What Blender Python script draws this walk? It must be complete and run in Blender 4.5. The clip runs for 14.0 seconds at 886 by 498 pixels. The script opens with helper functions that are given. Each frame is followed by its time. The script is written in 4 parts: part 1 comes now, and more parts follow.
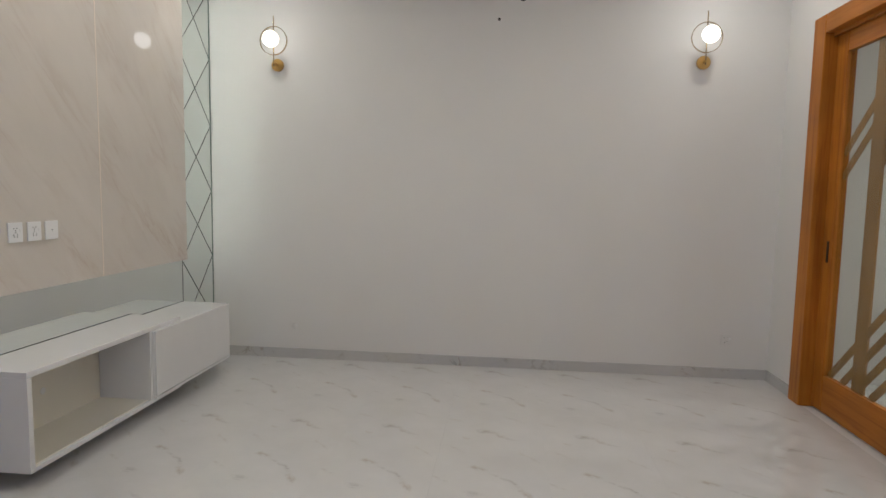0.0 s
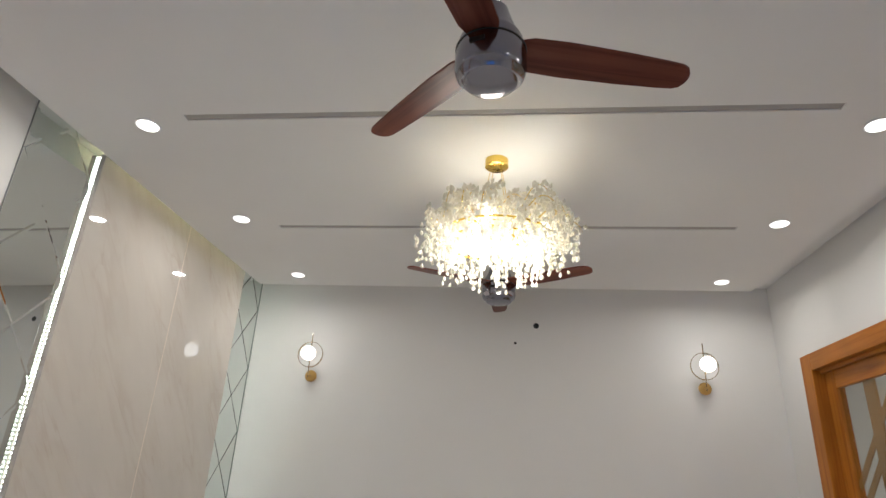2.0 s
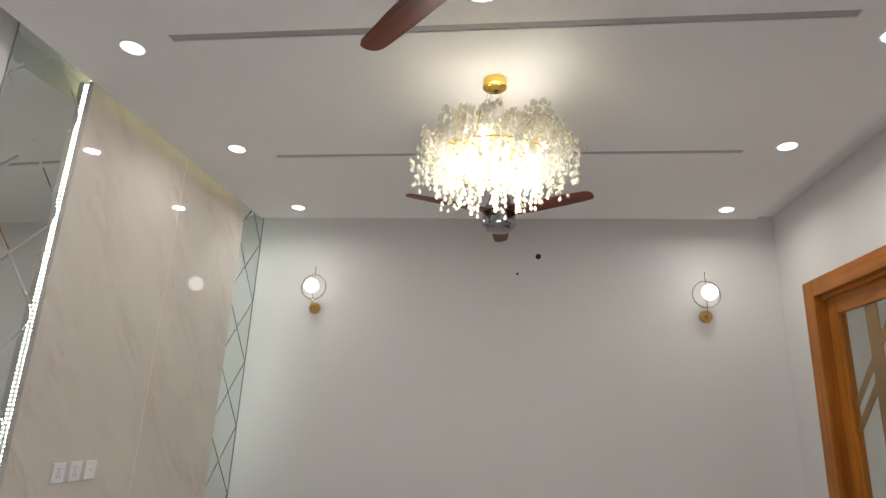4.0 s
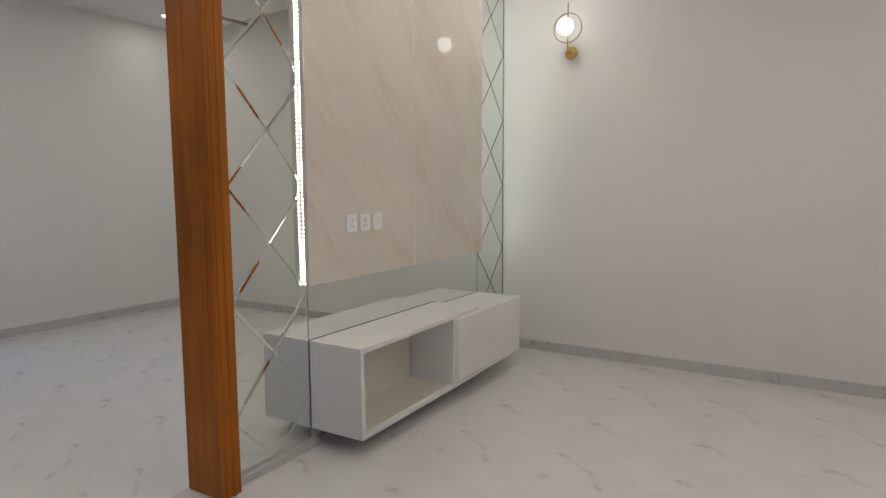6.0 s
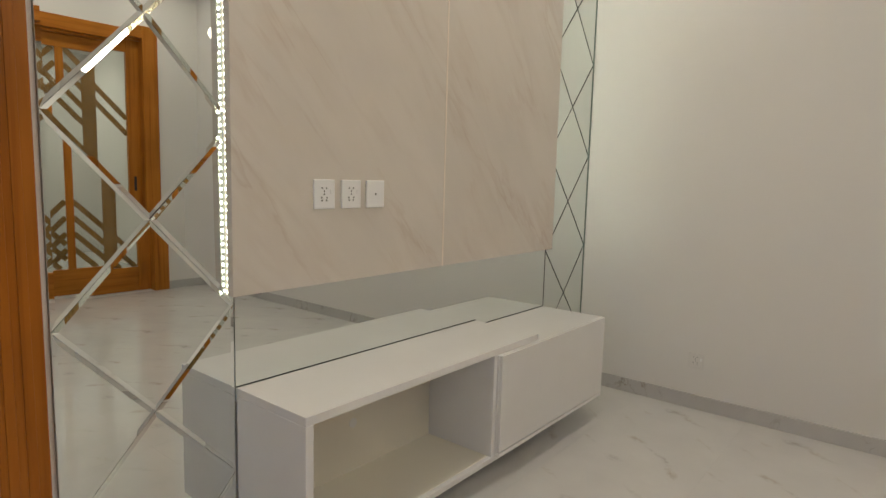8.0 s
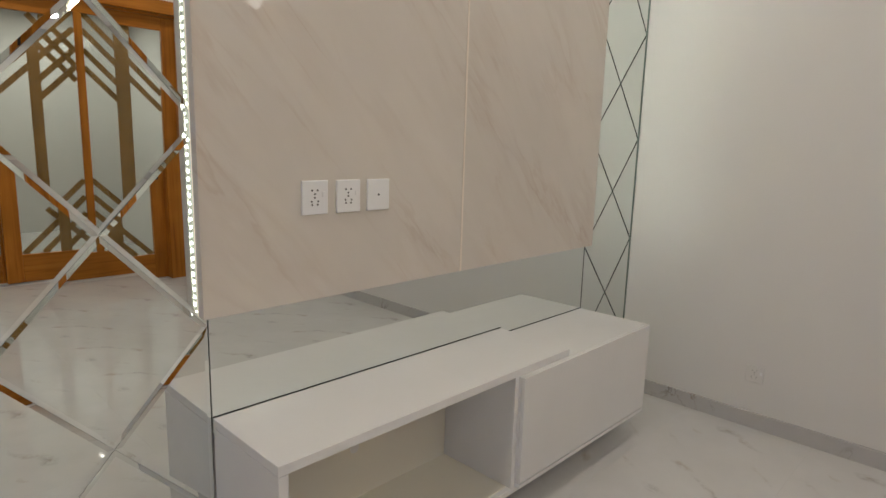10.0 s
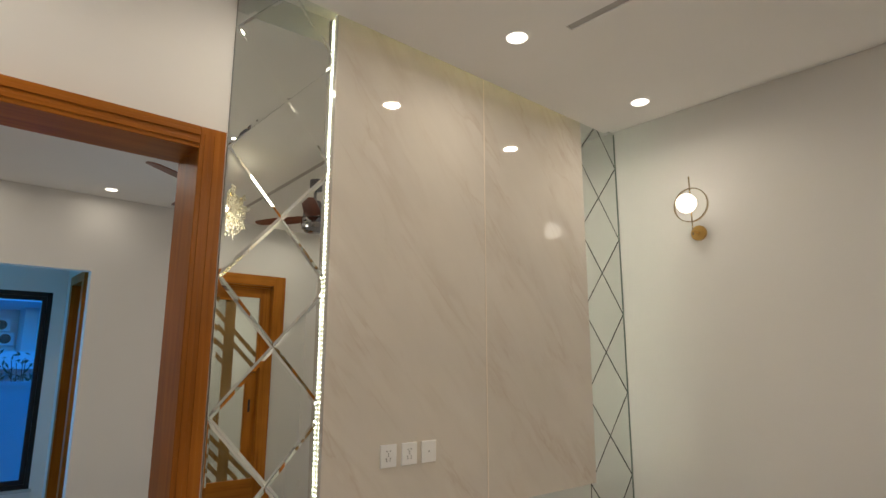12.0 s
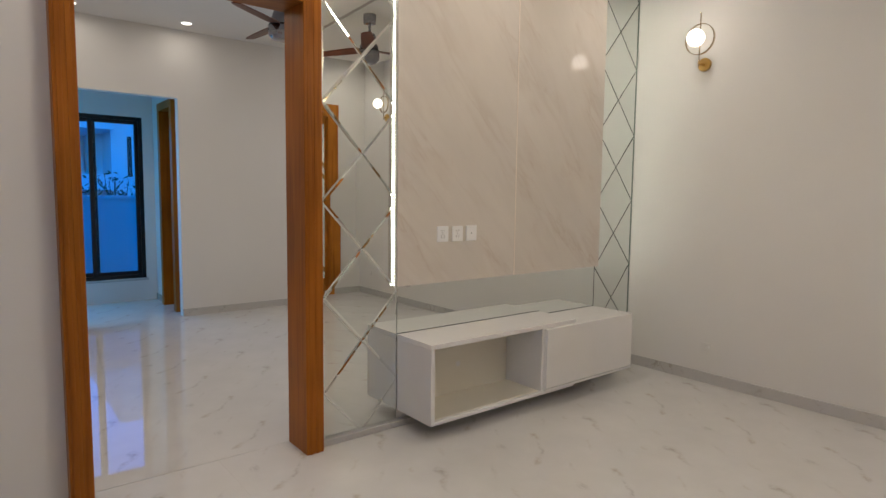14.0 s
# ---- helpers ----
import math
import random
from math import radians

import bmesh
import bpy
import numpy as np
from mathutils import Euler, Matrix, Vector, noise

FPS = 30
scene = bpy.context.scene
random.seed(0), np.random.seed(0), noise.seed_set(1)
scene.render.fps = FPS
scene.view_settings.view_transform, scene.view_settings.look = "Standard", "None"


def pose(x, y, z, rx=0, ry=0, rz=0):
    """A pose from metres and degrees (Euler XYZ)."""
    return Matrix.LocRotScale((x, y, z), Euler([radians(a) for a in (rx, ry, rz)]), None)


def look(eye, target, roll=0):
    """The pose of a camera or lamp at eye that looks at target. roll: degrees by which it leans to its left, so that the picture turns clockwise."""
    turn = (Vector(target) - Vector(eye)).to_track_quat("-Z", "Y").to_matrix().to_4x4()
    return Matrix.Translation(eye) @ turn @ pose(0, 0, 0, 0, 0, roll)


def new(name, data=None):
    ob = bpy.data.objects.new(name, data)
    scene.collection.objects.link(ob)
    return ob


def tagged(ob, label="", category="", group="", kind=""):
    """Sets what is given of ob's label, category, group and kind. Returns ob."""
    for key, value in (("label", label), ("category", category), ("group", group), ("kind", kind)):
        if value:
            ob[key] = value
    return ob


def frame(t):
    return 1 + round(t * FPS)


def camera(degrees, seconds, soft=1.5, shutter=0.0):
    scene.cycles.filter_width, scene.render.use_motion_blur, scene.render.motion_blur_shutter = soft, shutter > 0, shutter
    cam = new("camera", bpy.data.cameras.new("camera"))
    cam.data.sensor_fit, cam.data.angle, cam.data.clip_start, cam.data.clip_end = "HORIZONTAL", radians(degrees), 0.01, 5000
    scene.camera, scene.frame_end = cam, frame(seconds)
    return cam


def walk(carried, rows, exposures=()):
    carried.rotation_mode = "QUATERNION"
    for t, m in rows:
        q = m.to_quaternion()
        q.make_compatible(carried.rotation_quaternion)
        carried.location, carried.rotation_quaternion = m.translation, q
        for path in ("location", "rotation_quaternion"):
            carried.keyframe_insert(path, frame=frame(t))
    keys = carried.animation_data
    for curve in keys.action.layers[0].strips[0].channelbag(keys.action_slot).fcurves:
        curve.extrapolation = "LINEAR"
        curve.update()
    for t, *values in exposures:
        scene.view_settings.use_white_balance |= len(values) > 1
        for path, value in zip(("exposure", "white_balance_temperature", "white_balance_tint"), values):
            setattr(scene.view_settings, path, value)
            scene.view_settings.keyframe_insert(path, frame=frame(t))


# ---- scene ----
cam = camera(73.5, 14.0)
# light levels
SKY, DAY, DL, DL2, DL_SPREAD = 1.45, 17.0, 6.1, 11.4, 178
CHAND, GLOBE, LED, BULB, HALL = 38.0, 3.9, 34.0, 40.0, 25.0
WARM = (1.0, 0.82, 0.62)
EXPOSURES = [(0.0, -0.225, 4950, 5), (2.0, -0.225, 4950, 5), (4.5, -0.265, 4950, 5), (5.0, -0.185, 4930, 4), (6.0, -0.205, 5060, 5), (6.5, -0.205, 5120, 3), (7.0, -0.175, 5400, 3), (7.5, -0.165, 5480, 3), (10.0, -0.195, 5220, 6), (10.5, -0.165, 5700, 3), (11.0, -0.185, 5600, 5), (11.5, -0.145, 5500, -1), (12.0, -0.38, 5600, 4), (12.5, -0.34, 5650, 4), (13.0, -0.205, 5320, 7), (14.0, -0.215, 5450, 8)]
PATH = [
    (0, (-0.023, -0.020, 1.492), (-0.235, 1.960, 1.307), 1.0),
    (0.5, (-0.127, -0.232, 1.493), (-0.333, 1.749, 1.305), 0.7),
    (1, (-0.220, -0.356, 1.538), (-0.415, 1.631, 1.420), 0.5),
    (1.5, (-0.212, -0.372, 1.625), (-0.423, 1.596, 1.914), 1.5),
    (2, (-0.200, -0.392, 1.680), (-0.420, 1.453, 2.421), 3.0),
    (2.2, (-0.189, -0.403, 1.699), (-0.416, 1.389, 2.558), 3.5),
    (4.3, (-0.153, -0.299, 1.556), (-0.394, 1.665, 1.842), 2.0),
    (4.5, (-0.165, -0.282, 1.501), (-0.401, 1.702, 1.581), 1.6),
    (4.6, (-0.188, -0.255, 1.488), (-0.417, 1.732, 1.479), 1.1),
    (5, (-0.153, -0.228, 1.461), (-0.451, 1.745, 1.316), 0.6),
    (5.5, (-0.214, -0.144, 1.481), (-1.028, 1.672, 1.283), -0.9),
    (6, (-0.334, 0.107, 1.450), (-1.356, 1.815, 1.248), -0.3),
    (6.5, (-0.477, 0.479, 1.448), (-1.572, 2.140, 1.244), 0.4),
    (7, (-0.589, 0.860, 1.415), (-1.777, 2.455, 1.198), 1.4),
    (7.5, (-0.732, 1.163, 1.362), (-1.967, 2.720, 1.130), 1.5),
    (7.7, (-0.821, 1.289, 1.333), (-2.058, 2.843, 1.104), 1.5),
    (9.8, (-1.113, 1.916, 1.397), (-2.484, 3.331, 1.053), 1.3),
    (10, (-1.033, 1.801, 1.422), (-2.405, 3.214, 1.075), 1.6),
    (10.5, (-0.782, 1.544, 1.502), (-2.177, 2.939, 1.175), 1.3),
    (11, (-0.602, 1.399, 1.536), (-2.045, 2.773, 1.361), 0.8),
    (11.5, (-0.376, 1.237, 1.597), (-1.848, 2.575, 1.807), 0.25),
    (12, (-0.212, 1.064, 1.673), (-1.679, 2.367, 2.058), 0.1),
    (12.5, (-0.059, 0.953, 1.632), (-1.563, 2.224, 1.985), 0.8),
    (13, (0.108, 0.816, 1.513), (-1.419, 2.107, 1.498), 1.2),
    (13.5, (0.290, 0.627, 1.487), (-1.263, 1.876, 1.319), 1.0),
    (14, (0.489, 0.386, 1.506), (-1.070, 1.626, 1.326), 0.7),
]
# the turn up to the ceiling and the step up to the console, where the camera was swung on smoothly
PATH += [
    (2.6, (-0.18, -0.405, 1.708), (-0.408, 1.325, 2.685), 3.7),
    (3.2, (-0.172, -0.39, 1.70), (-0.40, 1.35, 2.67), 3.4),
    (3.8, (-0.158, -0.345, 1.645), (-0.396, 1.51, 2.34), 2.8),
    (8.3, (-1.0, 1.615, 1.315), (-2.285, 3.135, 1.06), 1.5),
    (9.0, (-1.155, 1.90, 1.34), (-2.485, 3.365, 1.025), 1.4),
    (9.4, (-1.17, 1.955, 1.365), (-2.52, 3.39, 1.025), 1.4),
]
PATH.sort(key=lambda row: row[0])
walk(cam, [(t, look(eye, target, roll)) for t, eye, target, roll in PATH], EXPOSURES)

# ---------------------------------------------------------------- plan (metres)
XM = -2.648            # face of the mirrors on the television wall
XP = -2.597            # face of the marble
XW = -2.665           # face of the television wall
XB = -2.80            # its back, towards the next room
XR = 2.15             # right-hand wall
YB = 5.05             # end wall
YN = -2.2             # wall behind
ZC = 3.345            # dropped ceiling
ZU = 3.50             # slab above it
FX = -7.05            # far wall of the next room
WX = -8.51            # window wall
Z2 = 3.40             # ceiling of the next room


# ---------------------------------------------------------------- world
world = bpy.data.worlds.new("dusk")
scene.world = world
world.use_nodes = True
wn = world.node_tree.nodes
wl = world.node_tree.links
sky = wn.new("ShaderNodeTexSky")
sky.sky_type = "NISHITA"
sky.sun_disc = False
sky.sun_elevation = radians(3.0)
sky.sun_rotation = radians(90.0)
sky.air_density, sky.dust_density, sky.ozone_density = 1.0, 0.2, 6.0
wn["Background"].inputs["Strength"].default_value = SKY
wl.new(sky.outputs[0], wn["Background"].inputs["Color"])


# ---------------------------------------------------------------- materials
def mat(name, colour=(0.8, 0.8, 0.8), rough=0.5, metal=0.0, spec=0.5):
    m = bpy.data.materials.new(name)
    m.use_nodes = True
    b = m.node_tree.nodes["Principled BSDF"]
    b.inputs["Base Color"].default_value = (*colour, 1)
    b.inputs["Roughness"].default_value = rough
    b.inputs["Metallic"].default_value = metal
    b.inputs["Specular IOR Level"].default_value = spec
    return m, m.node_tree.nodes, m.node_tree.links, b


def ramp(nodes, stops):
    r = nodes.new("ShaderNodeValToRGB")
    e = r.color_ramp.elements
    while len(e) < len(stops):
        e.new(0.5)
    for el, (p, c) in zip(e, stops):
        el.position = p
        el.color = (*c, 1) if len(c) == 3 else c
    return r


def coords(nodes, links, scale=(1, 1, 1), rot=(0, 0, 0), kind="Object"):
    tc = nodes.new("ShaderNodeTexCoord")
    mp = nodes.new("ShaderNodeMapping")
    mp.inputs["Scale"].default_value = scale
    if any(rot):
        turn = nodes.new("ShaderNodeMapping")
        turn.inputs["Rotation"].default_value = rot
        links.new(tc.outputs[kind], turn.inputs["Vector"])
        links.new(turn.outputs[0], mp.inputs["Vector"])
    else:
        links.new(tc.outputs[kind], mp.inputs["Vector"])
    return mp.outputs[0]


def noise_tex(nodes, links, vec, scale, detail=4.0, rough=0.55, dist=0.0):
    n = nodes.new("ShaderNodeTexNoise")
    n.inputs["Scale"].default_value = scale
    n.inputs["Detail"].default_value = detail
    n.inputs["Roughness"].default_value = rough
    n.inputs["Distortion"].default_value = dist
    links.new(vec, n.inputs["Vector"])
    return n.outputs["Fac"]


def mixed(nodes, links, fac, a, b, mode="MIX"):
    m = nodes.new("ShaderNodeMix")
    m.data_type = "RGBA"
    m.blend_type = mode
    for sock, v in ((m.inputs[0], fac), (m.inputs[6], a), (m.inputs[7], b)):
        if isinstance(v, (int, float)):
            sock.default_value = v
        elif isinstance(v, tuple):
            sock.default_value = (*v, 1)
        else:
            links.new(v, sock)
    return m.outputs[2]


def bump(nodes, links, height, bsdf, strength, dist=0.01):
    b = nodes.new("ShaderNodeBump")
    b.inputs["Strength"].default_value = strength
    b.inputs["Distance"].default_value = dist
    links.new(height, b.inputs["Height"])
    links.new(b.outputs[0], bsdf.inputs["Normal"])


def paint(name, colour, vary=0.04, rough=0.55):
    m, n, l, b = mat(name, colour, rough)
    v = coords(n, l)
    big = noise_tex(n, l, v, 0.9, 3)
    fine = noise_tex(n, l, v, 220, 2)
    dark = tuple(c * (1 - vary) for c in colour)
    light = tuple(min(1, c * (1 + vary)) for c in colour)
    r = ramp(n, [(0.3, dark), (0.7, light)])
    l.new(big, r.inputs[0])
    l.new(r.outputs[0], b.inputs["Base Color"])
    bump(n, l, fine, b, 0.06, 0.002)
    return m


M_WALL = paint("wall_paint", (0.74, 0.725, 0.70), 0.02, 0.6)
M_CEIL = paint("ceiling_paint", (0.82, 0.808, 0.79), 0.02, 0.7)
M_OUT = paint("outside_render", (0.78, 0.78, 0.77), 0.05, 0.8)
M_GROUND = paint("ground_concrete", (0.35, 0.34, 0.32), 0.15, 0.9)


def veined(name, base, vein, rough, scale, width, rot, warm=(0.45, 0.38, 0.3), strength=0.6, stretch=(1, 1, 1), cloud=0.05):
    """Polished marble: sparse veins where a noise crosses its middle, broken up by a larger noise."""
    m, n, l, b = mat(name, base, rough)
    v = coords(n, l, stretch, rot)
    a = noise_tex(n, l, v, scale, 4, 0.6, 1.7)
    line = ramp(n, [(0.5 - width, (0, 0, 0)), (0.5, (1, 1, 1)), (0.5 + width * 0.6, (0, 0, 0))])
    l.new(a, line.inputs[0])
    patch = noise_tex(n, l, v, scale * 1.3, 2, 0.5)
    keep = ramp(n, [(0.53, (0, 0, 0)), (0.68, (1, 1, 1))])
    l.new(patch, keep.inputs[0])
    f = mixed(n, l, 1.0, line.outputs[0], keep.outputs[0], "MULTIPLY")
    f = mixed(n, l, 1.0, f, (strength,) * 3, "MULTIPLY")
    c1 = noise_tex(n, l, v, scale * 0.6, 4)
    r = ramp(n, [(0.35, tuple(c * (1 - cloud) for c in base)), (0.65, tuple(min(1, c * (1 + cloud)) for c in base))])
    l.new(c1, r.inputs[0])
    tone = ramp(n, [(0.4, vein), (0.6, warm)])
    l.new(noise_tex(n, l, v, scale * 2.2, 2), tone.inputs[0])
    l.new(mixed(n, l, f, r.outputs[0], tone.outputs[0]), b.inputs["Base Color"])
    return m


def printed_tile():
    """Polished porcelain: every tile carries the same print of short grey-brown streaks."""
    base = (0.63, 0.622, 0.61)
    m, n, l, b = mat("floor_marble", base, 0.018)
    v = coords(n, l)
    wob = n.new("ShaderNodeTexNoise")
    wob.inputs["Scale"].default_value, wob.inputs["Detail"].default_value = 9.0, 4.0
    l.new(v, wob.inputs["Vector"])
    dv = n.new("ShaderNodeVectorMath")
    dv.operation = "MULTIPLY_ADD"
    dv.inputs[1].default_value, dv.inputs[2].default_value = (0.09, 0.09, 0.0), (-0.045, -0.045, 0.0)
    l.new(wob.outputs["Color"], dv.inputs[0])
    sm = n.new("ShaderNodeVectorMath")
    l.new(v, sm.inputs[0])
    l.new(dv.outputs[0], sm.inputs[1])
    total = None
    # centre, angle, half length, half width, weight
    for cx, cy, ang, hl, hw, wt_ in ((0.265, 0.92, -14, 0.062, 0.034, 1.0), (0.36, 0.86, -30, 0.11, 0.017, 0.8), (0.41, 0.27, -42, 0.10, 0.015, 0.9), (0.485, 0.16, -72, 0.085, 0.021, 0.85), (0.22, 0.13, -14, 0.050, 0.026, 1.0), (0.23, 0.41, -22, 0.044, 0.026, 1.0), (0.33, 0.345, -24, 0.06, 0.010, 0.6), (0.04, 0.26, -30, 0.055, 0.014, 0.5), (0.10, 0.63, -42, 0.07, 0.011, 0.4), (0.52, 0.58, -50, 0.09, 0.012, 0.45), (0.06, 1.08, -30, 0.06, 0.013, 0.45), (0.44, 1.15, -36, 0.08, 0.011, 0.4), (0.14, 0.80, -20, 0.025, 0.012, 0.6)):
        mp = n.new("ShaderNodeMapping")
        mp.vector_type = "TEXTURE"
        mp.inputs["Location"].default_value = (cx, cy, 0)
        mp.inputs["Rotation"].default_value = (0, 0, radians(ang))
        mp.inputs["Scale"].default_value = (hl, hw, 1)
        l.new(sm.outputs[0], mp.inputs["Vector"])
        ln = n.new("ShaderNodeVectorMath")
        ln.operation = "LENGTH"
        l.new(mp.outputs[0], ln.inputs[0])
        mr = n.new("ShaderNodeMapRange")
        mr.inputs["From Min"].default_value, mr.inputs["From Max"].default_value = 1.25, 0.1
        mr.inputs["To Max"].default_value = wt_
        l.new(ln.outputs["Value"], mr.inputs["Value"])
        if total is None:
            total = mr.outputs[0]
        else:
            mx = n.new("ShaderNodeMath")
            mx.operation = "MAXIMUM"
            l.new(total, mx.inputs[0])
            l.new(mr.outputs[0], mx.inputs[1])
            total = mx.outputs[0]
    broken = ramp(n, [(0.38, (0.06, 0.06, 0.06)), (0.64, (0.62, 0.62, 0.62))])
    l.new(noise_tex(n, l, v, 30, 4, 0.6, 0.8), broken.inputs[0])
    f = mixed(n, l, 1.0, total, broken.outputs[0], "MULTIPLY")
    cl = ramp(n, [(0.35, tuple(c * 0.965 for c in base)), (0.65, tuple(c * 1.03 for c in base))])
    l.new(noise_tex(n, l, v, 3.2, 4), cl.inputs[0])
    tone = ramp(n, [(0.42, (0.23, 0.215, 0.21)), (0.6, (0.36, 0.27, 0.175))])
    l.new(noise_tex(n, l, v, 7, 2), tone.inputs[0])
    l.new(mixed(n, l, f, cl.outputs[0], tone.outputs[0]), b.inputs["Base Color"])
    return m


M_TILE = printed_tile()
M_GROUT = paint("grout", (0.58, 0.572, 0.56), 0.03, 0.6)
M_BASE = veined("baseboard_marble", (0.52, 0.51, 0.50), (0.22, 0.21, 0.2), 0.12, 4.0, 0.04, (0, 0, 0.4), (0.3, 0.25, 0.2), 0.8)


def beige_marble():
    """Cream slab with soft slanting brown streaks."""
    base = (0.66, 0.612, 0.545)
    m, n, l, b = mat("cream_marble", base, 0.02, 0.0, 1.0)
    turn = (radians(50), 0, 0)
    v = coords(n, l, (1, 0.7, 2.0), turn)
    soft = ramp(n, [(0.38, (0, 0, 0)), (0.5, (1, 1, 1)), (0.56, (0, 0, 0))])
    l.new(noise_tex(n, l, coords(n, l, (1, 0.55, 2.6), turn), 2.3, 5, 0.55, 0.25), soft.inputs[0])
    thin = ramp(n, [(0.475, (0, 0, 0)), (0.5, (1, 1, 1)), (0.51, (0, 0, 0))])
    l.new(noise_tex(n, l, coords(n, l, (1, 0.5, 2.9), turn), 1.7, 5, 0.55, 0.3), thin.inputs[0])
    keep = ramp(n, [(0.45, (0, 0, 0)), (0.66, (1, 1, 1))])
    l.new(noise_tex(n, l, v, 1.9, 3), keep.inputs[0])
    f1 = mixed(n, l, 1.0, mixed(n, l, 1.0, soft.outputs[0], keep.outputs[0], "MULTIPLY"), (0.19,) * 3, "MULTIPLY")
    f2 = mixed(n, l, 1.0, mixed(n, l, 1.0, thin.outputs[0], keep.outputs[0], "MULTIPLY"), (0.25,) * 3, "MULTIPLY")
    cl = ramp(n, [(0.3, tuple(c * 0.94 for c in base)), (0.7, tuple(c * 1.05 for c in base))])
    l.new(noise_tex(n, l, v, 1.6, 5), cl.inputs[0])
    c = mixed(n, l, f1, cl.outputs[0], (0.42, 0.31, 0.22))
    l.new(mixed(n, l, f2, c, (0.40, 0.27, 0.18)), b.inputs["Base Color"])
    return m


M_MARBLE = beige_marble()
M_SEAM = mat("seam_strip", (0.78, 0.70, 0.60), 0.25)[0]


def wood(name, dark, mid, light, rough, axis):
    m, n, l, b = mat(name, mid, rough, 0.0, 0.2)
    sc = [28, 28, 28]
    sc[axis] = 1.1
    v = coords(n, l, tuple(sc))
    g = noise_tex(n, l, v, 1.0, 6, 0.6, 0.6)
    r = ramp(n, [(0.28, dark), (0.5, mid), (0.75, light)])
    l.new(g, r.inputs[0])
    big = ramp(n, [(0.3, (0.8, 0.8, 0.8)), (0.7, (1.12, 1.1, 1.08))])
    l.new(noise_tex(n, l, coords(n, l), 2.0, 2), big.inputs[0])
    l.new(mixed(n, l, 1.0, r.outputs[0], big.outputs[0], "MULTIPLY"), b.inputs["Base Color"])
    bump(n, l, g, b, 0.12, 0.002)
    return m


WOODS = [wood("varnished_wood_" + "xyz"[a], (0.23, 0.068, 0.003), (0.33, 0.108, 0.006), (0.40, 0.143, 0.011), 0.38, a) for a in range(3)]
M_DOORWOOD = [wood("golden_wood_" + "xyz"[a], (0.27, 0.084, 0.006), (0.41, 0.150, 0.012), (0.47, 0.19, 0.020), 0.38, a) for a in range(3)]
M_SLAT = wood("dull_slat_wood", (0.29, 0.145, 0.034), (0.41, 0.22, 0.062), (0.48, 0.27, 0.09), 0.4, 2)
M_BLADE = wood("walnut_blade", (0.085, 0.022, 0.012), (0.15, 0.042, 0.024), (0.20, 0.065, 0.038), 0.35, 0)

M_LAQ, n, l, b = mat("white_lacquer", (0.78, 0.775, 0.77), 0.09)
fr = ramp(n, [(0.35, (0.765, 0.76, 0.755)), (0.65, (0.79, 0.785, 0.78))])
l.new(noise_tex(n, l, coords(n, l), 3.0, 3), fr.inputs[0])
l.new(fr.outputs[0], b.inputs["Base Color"])
M_LINING = paint("cream_laminate", (0.72, 0.69, 0.60), 0.02, 0.3)
M_MIRROR = mat("mirror_silver", (0.80, 0.835, 0.815), 0.004, 1.0)[0]
M_BACK2 = mat("mirror_joint_grey", (0.30, 0.31, 0.30), 0.4)[0]
M_BACK = mat("mirror_joint", (0.035, 0.04, 0.038), 0.5)[0]
M_EDGE = mat("green_glass_edge", (0.20, 0.25, 0.22), 0.2)[0]
M_PLATE = mat("white_plastic", (0.82, 0.82, 0.82), 0.3)[0]
M_IVORY = mat("ivory_plastic", (0.72, 0.705, 0.68), 0.4)[0]
M_BLACK = mat("black_plastic", (0.012, 0.012, 0.012), 0.4)[0]
M_ALU = mat("black_aluminium", (0.012, 0.013, 0.016), 0.35, 0.3)[0]
M_SLOT = mat("slot_grey", (0.42, 0.40, 0.385), 0.6)[0]
M_GOLD, n, l, b = mat("brushed_gold", (0.62, 0.42, 0.14), 0.28, 1.0)
bump(n, l, noise_tex(n, l, coords(n, l, (1, 1, 40)), 60, 2), b, 0.08, 0.001)
M_RING = mat("polished_pale_gold", (0.48, 0.40, 0.26), 0.07, 1.0)[0]
M_BRASS = mat("bright_brass", (0.83, 0.61, 0.12), 0.18, 1.0)[0]
M_PEWTER, n, l, b = mat("pewter_metal", (0.30, 0.295, 0.33), 0.16, 1.0)
bump(n, l, noise_tex(n, l, coords(n, l, (1, 1, 30)), 40, 2), b, 0.05, 0.001)
M_LEAF = paint("leaf_green", (0.08, 0.11, 0.06), 0.3, 0.6)
M_STEM = paint("stem_brown", (0.10, 0.07, 0.05), 0.2, 0.8)


def tint(c):
    """A lamp colour under the place's warm-white lamps."""
    return tuple(a * k for a, k in zip(c, WARM))


def emitter(name, colour, strength):
    m = bpy.data.materials.new(name)
    m.use_nodes = True
    nt = m.node_tree
    nt.nodes.remove(nt.nodes["Principled BSDF"])
    e = nt.nodes.new("ShaderNodeEmission")
    e.inputs[0].default_value = (*colour, 1)
    e.inputs[1].default_value = strength
    nt.links.new(e.outputs[0], nt.nodes["Material Output"].inputs[0])
    return m


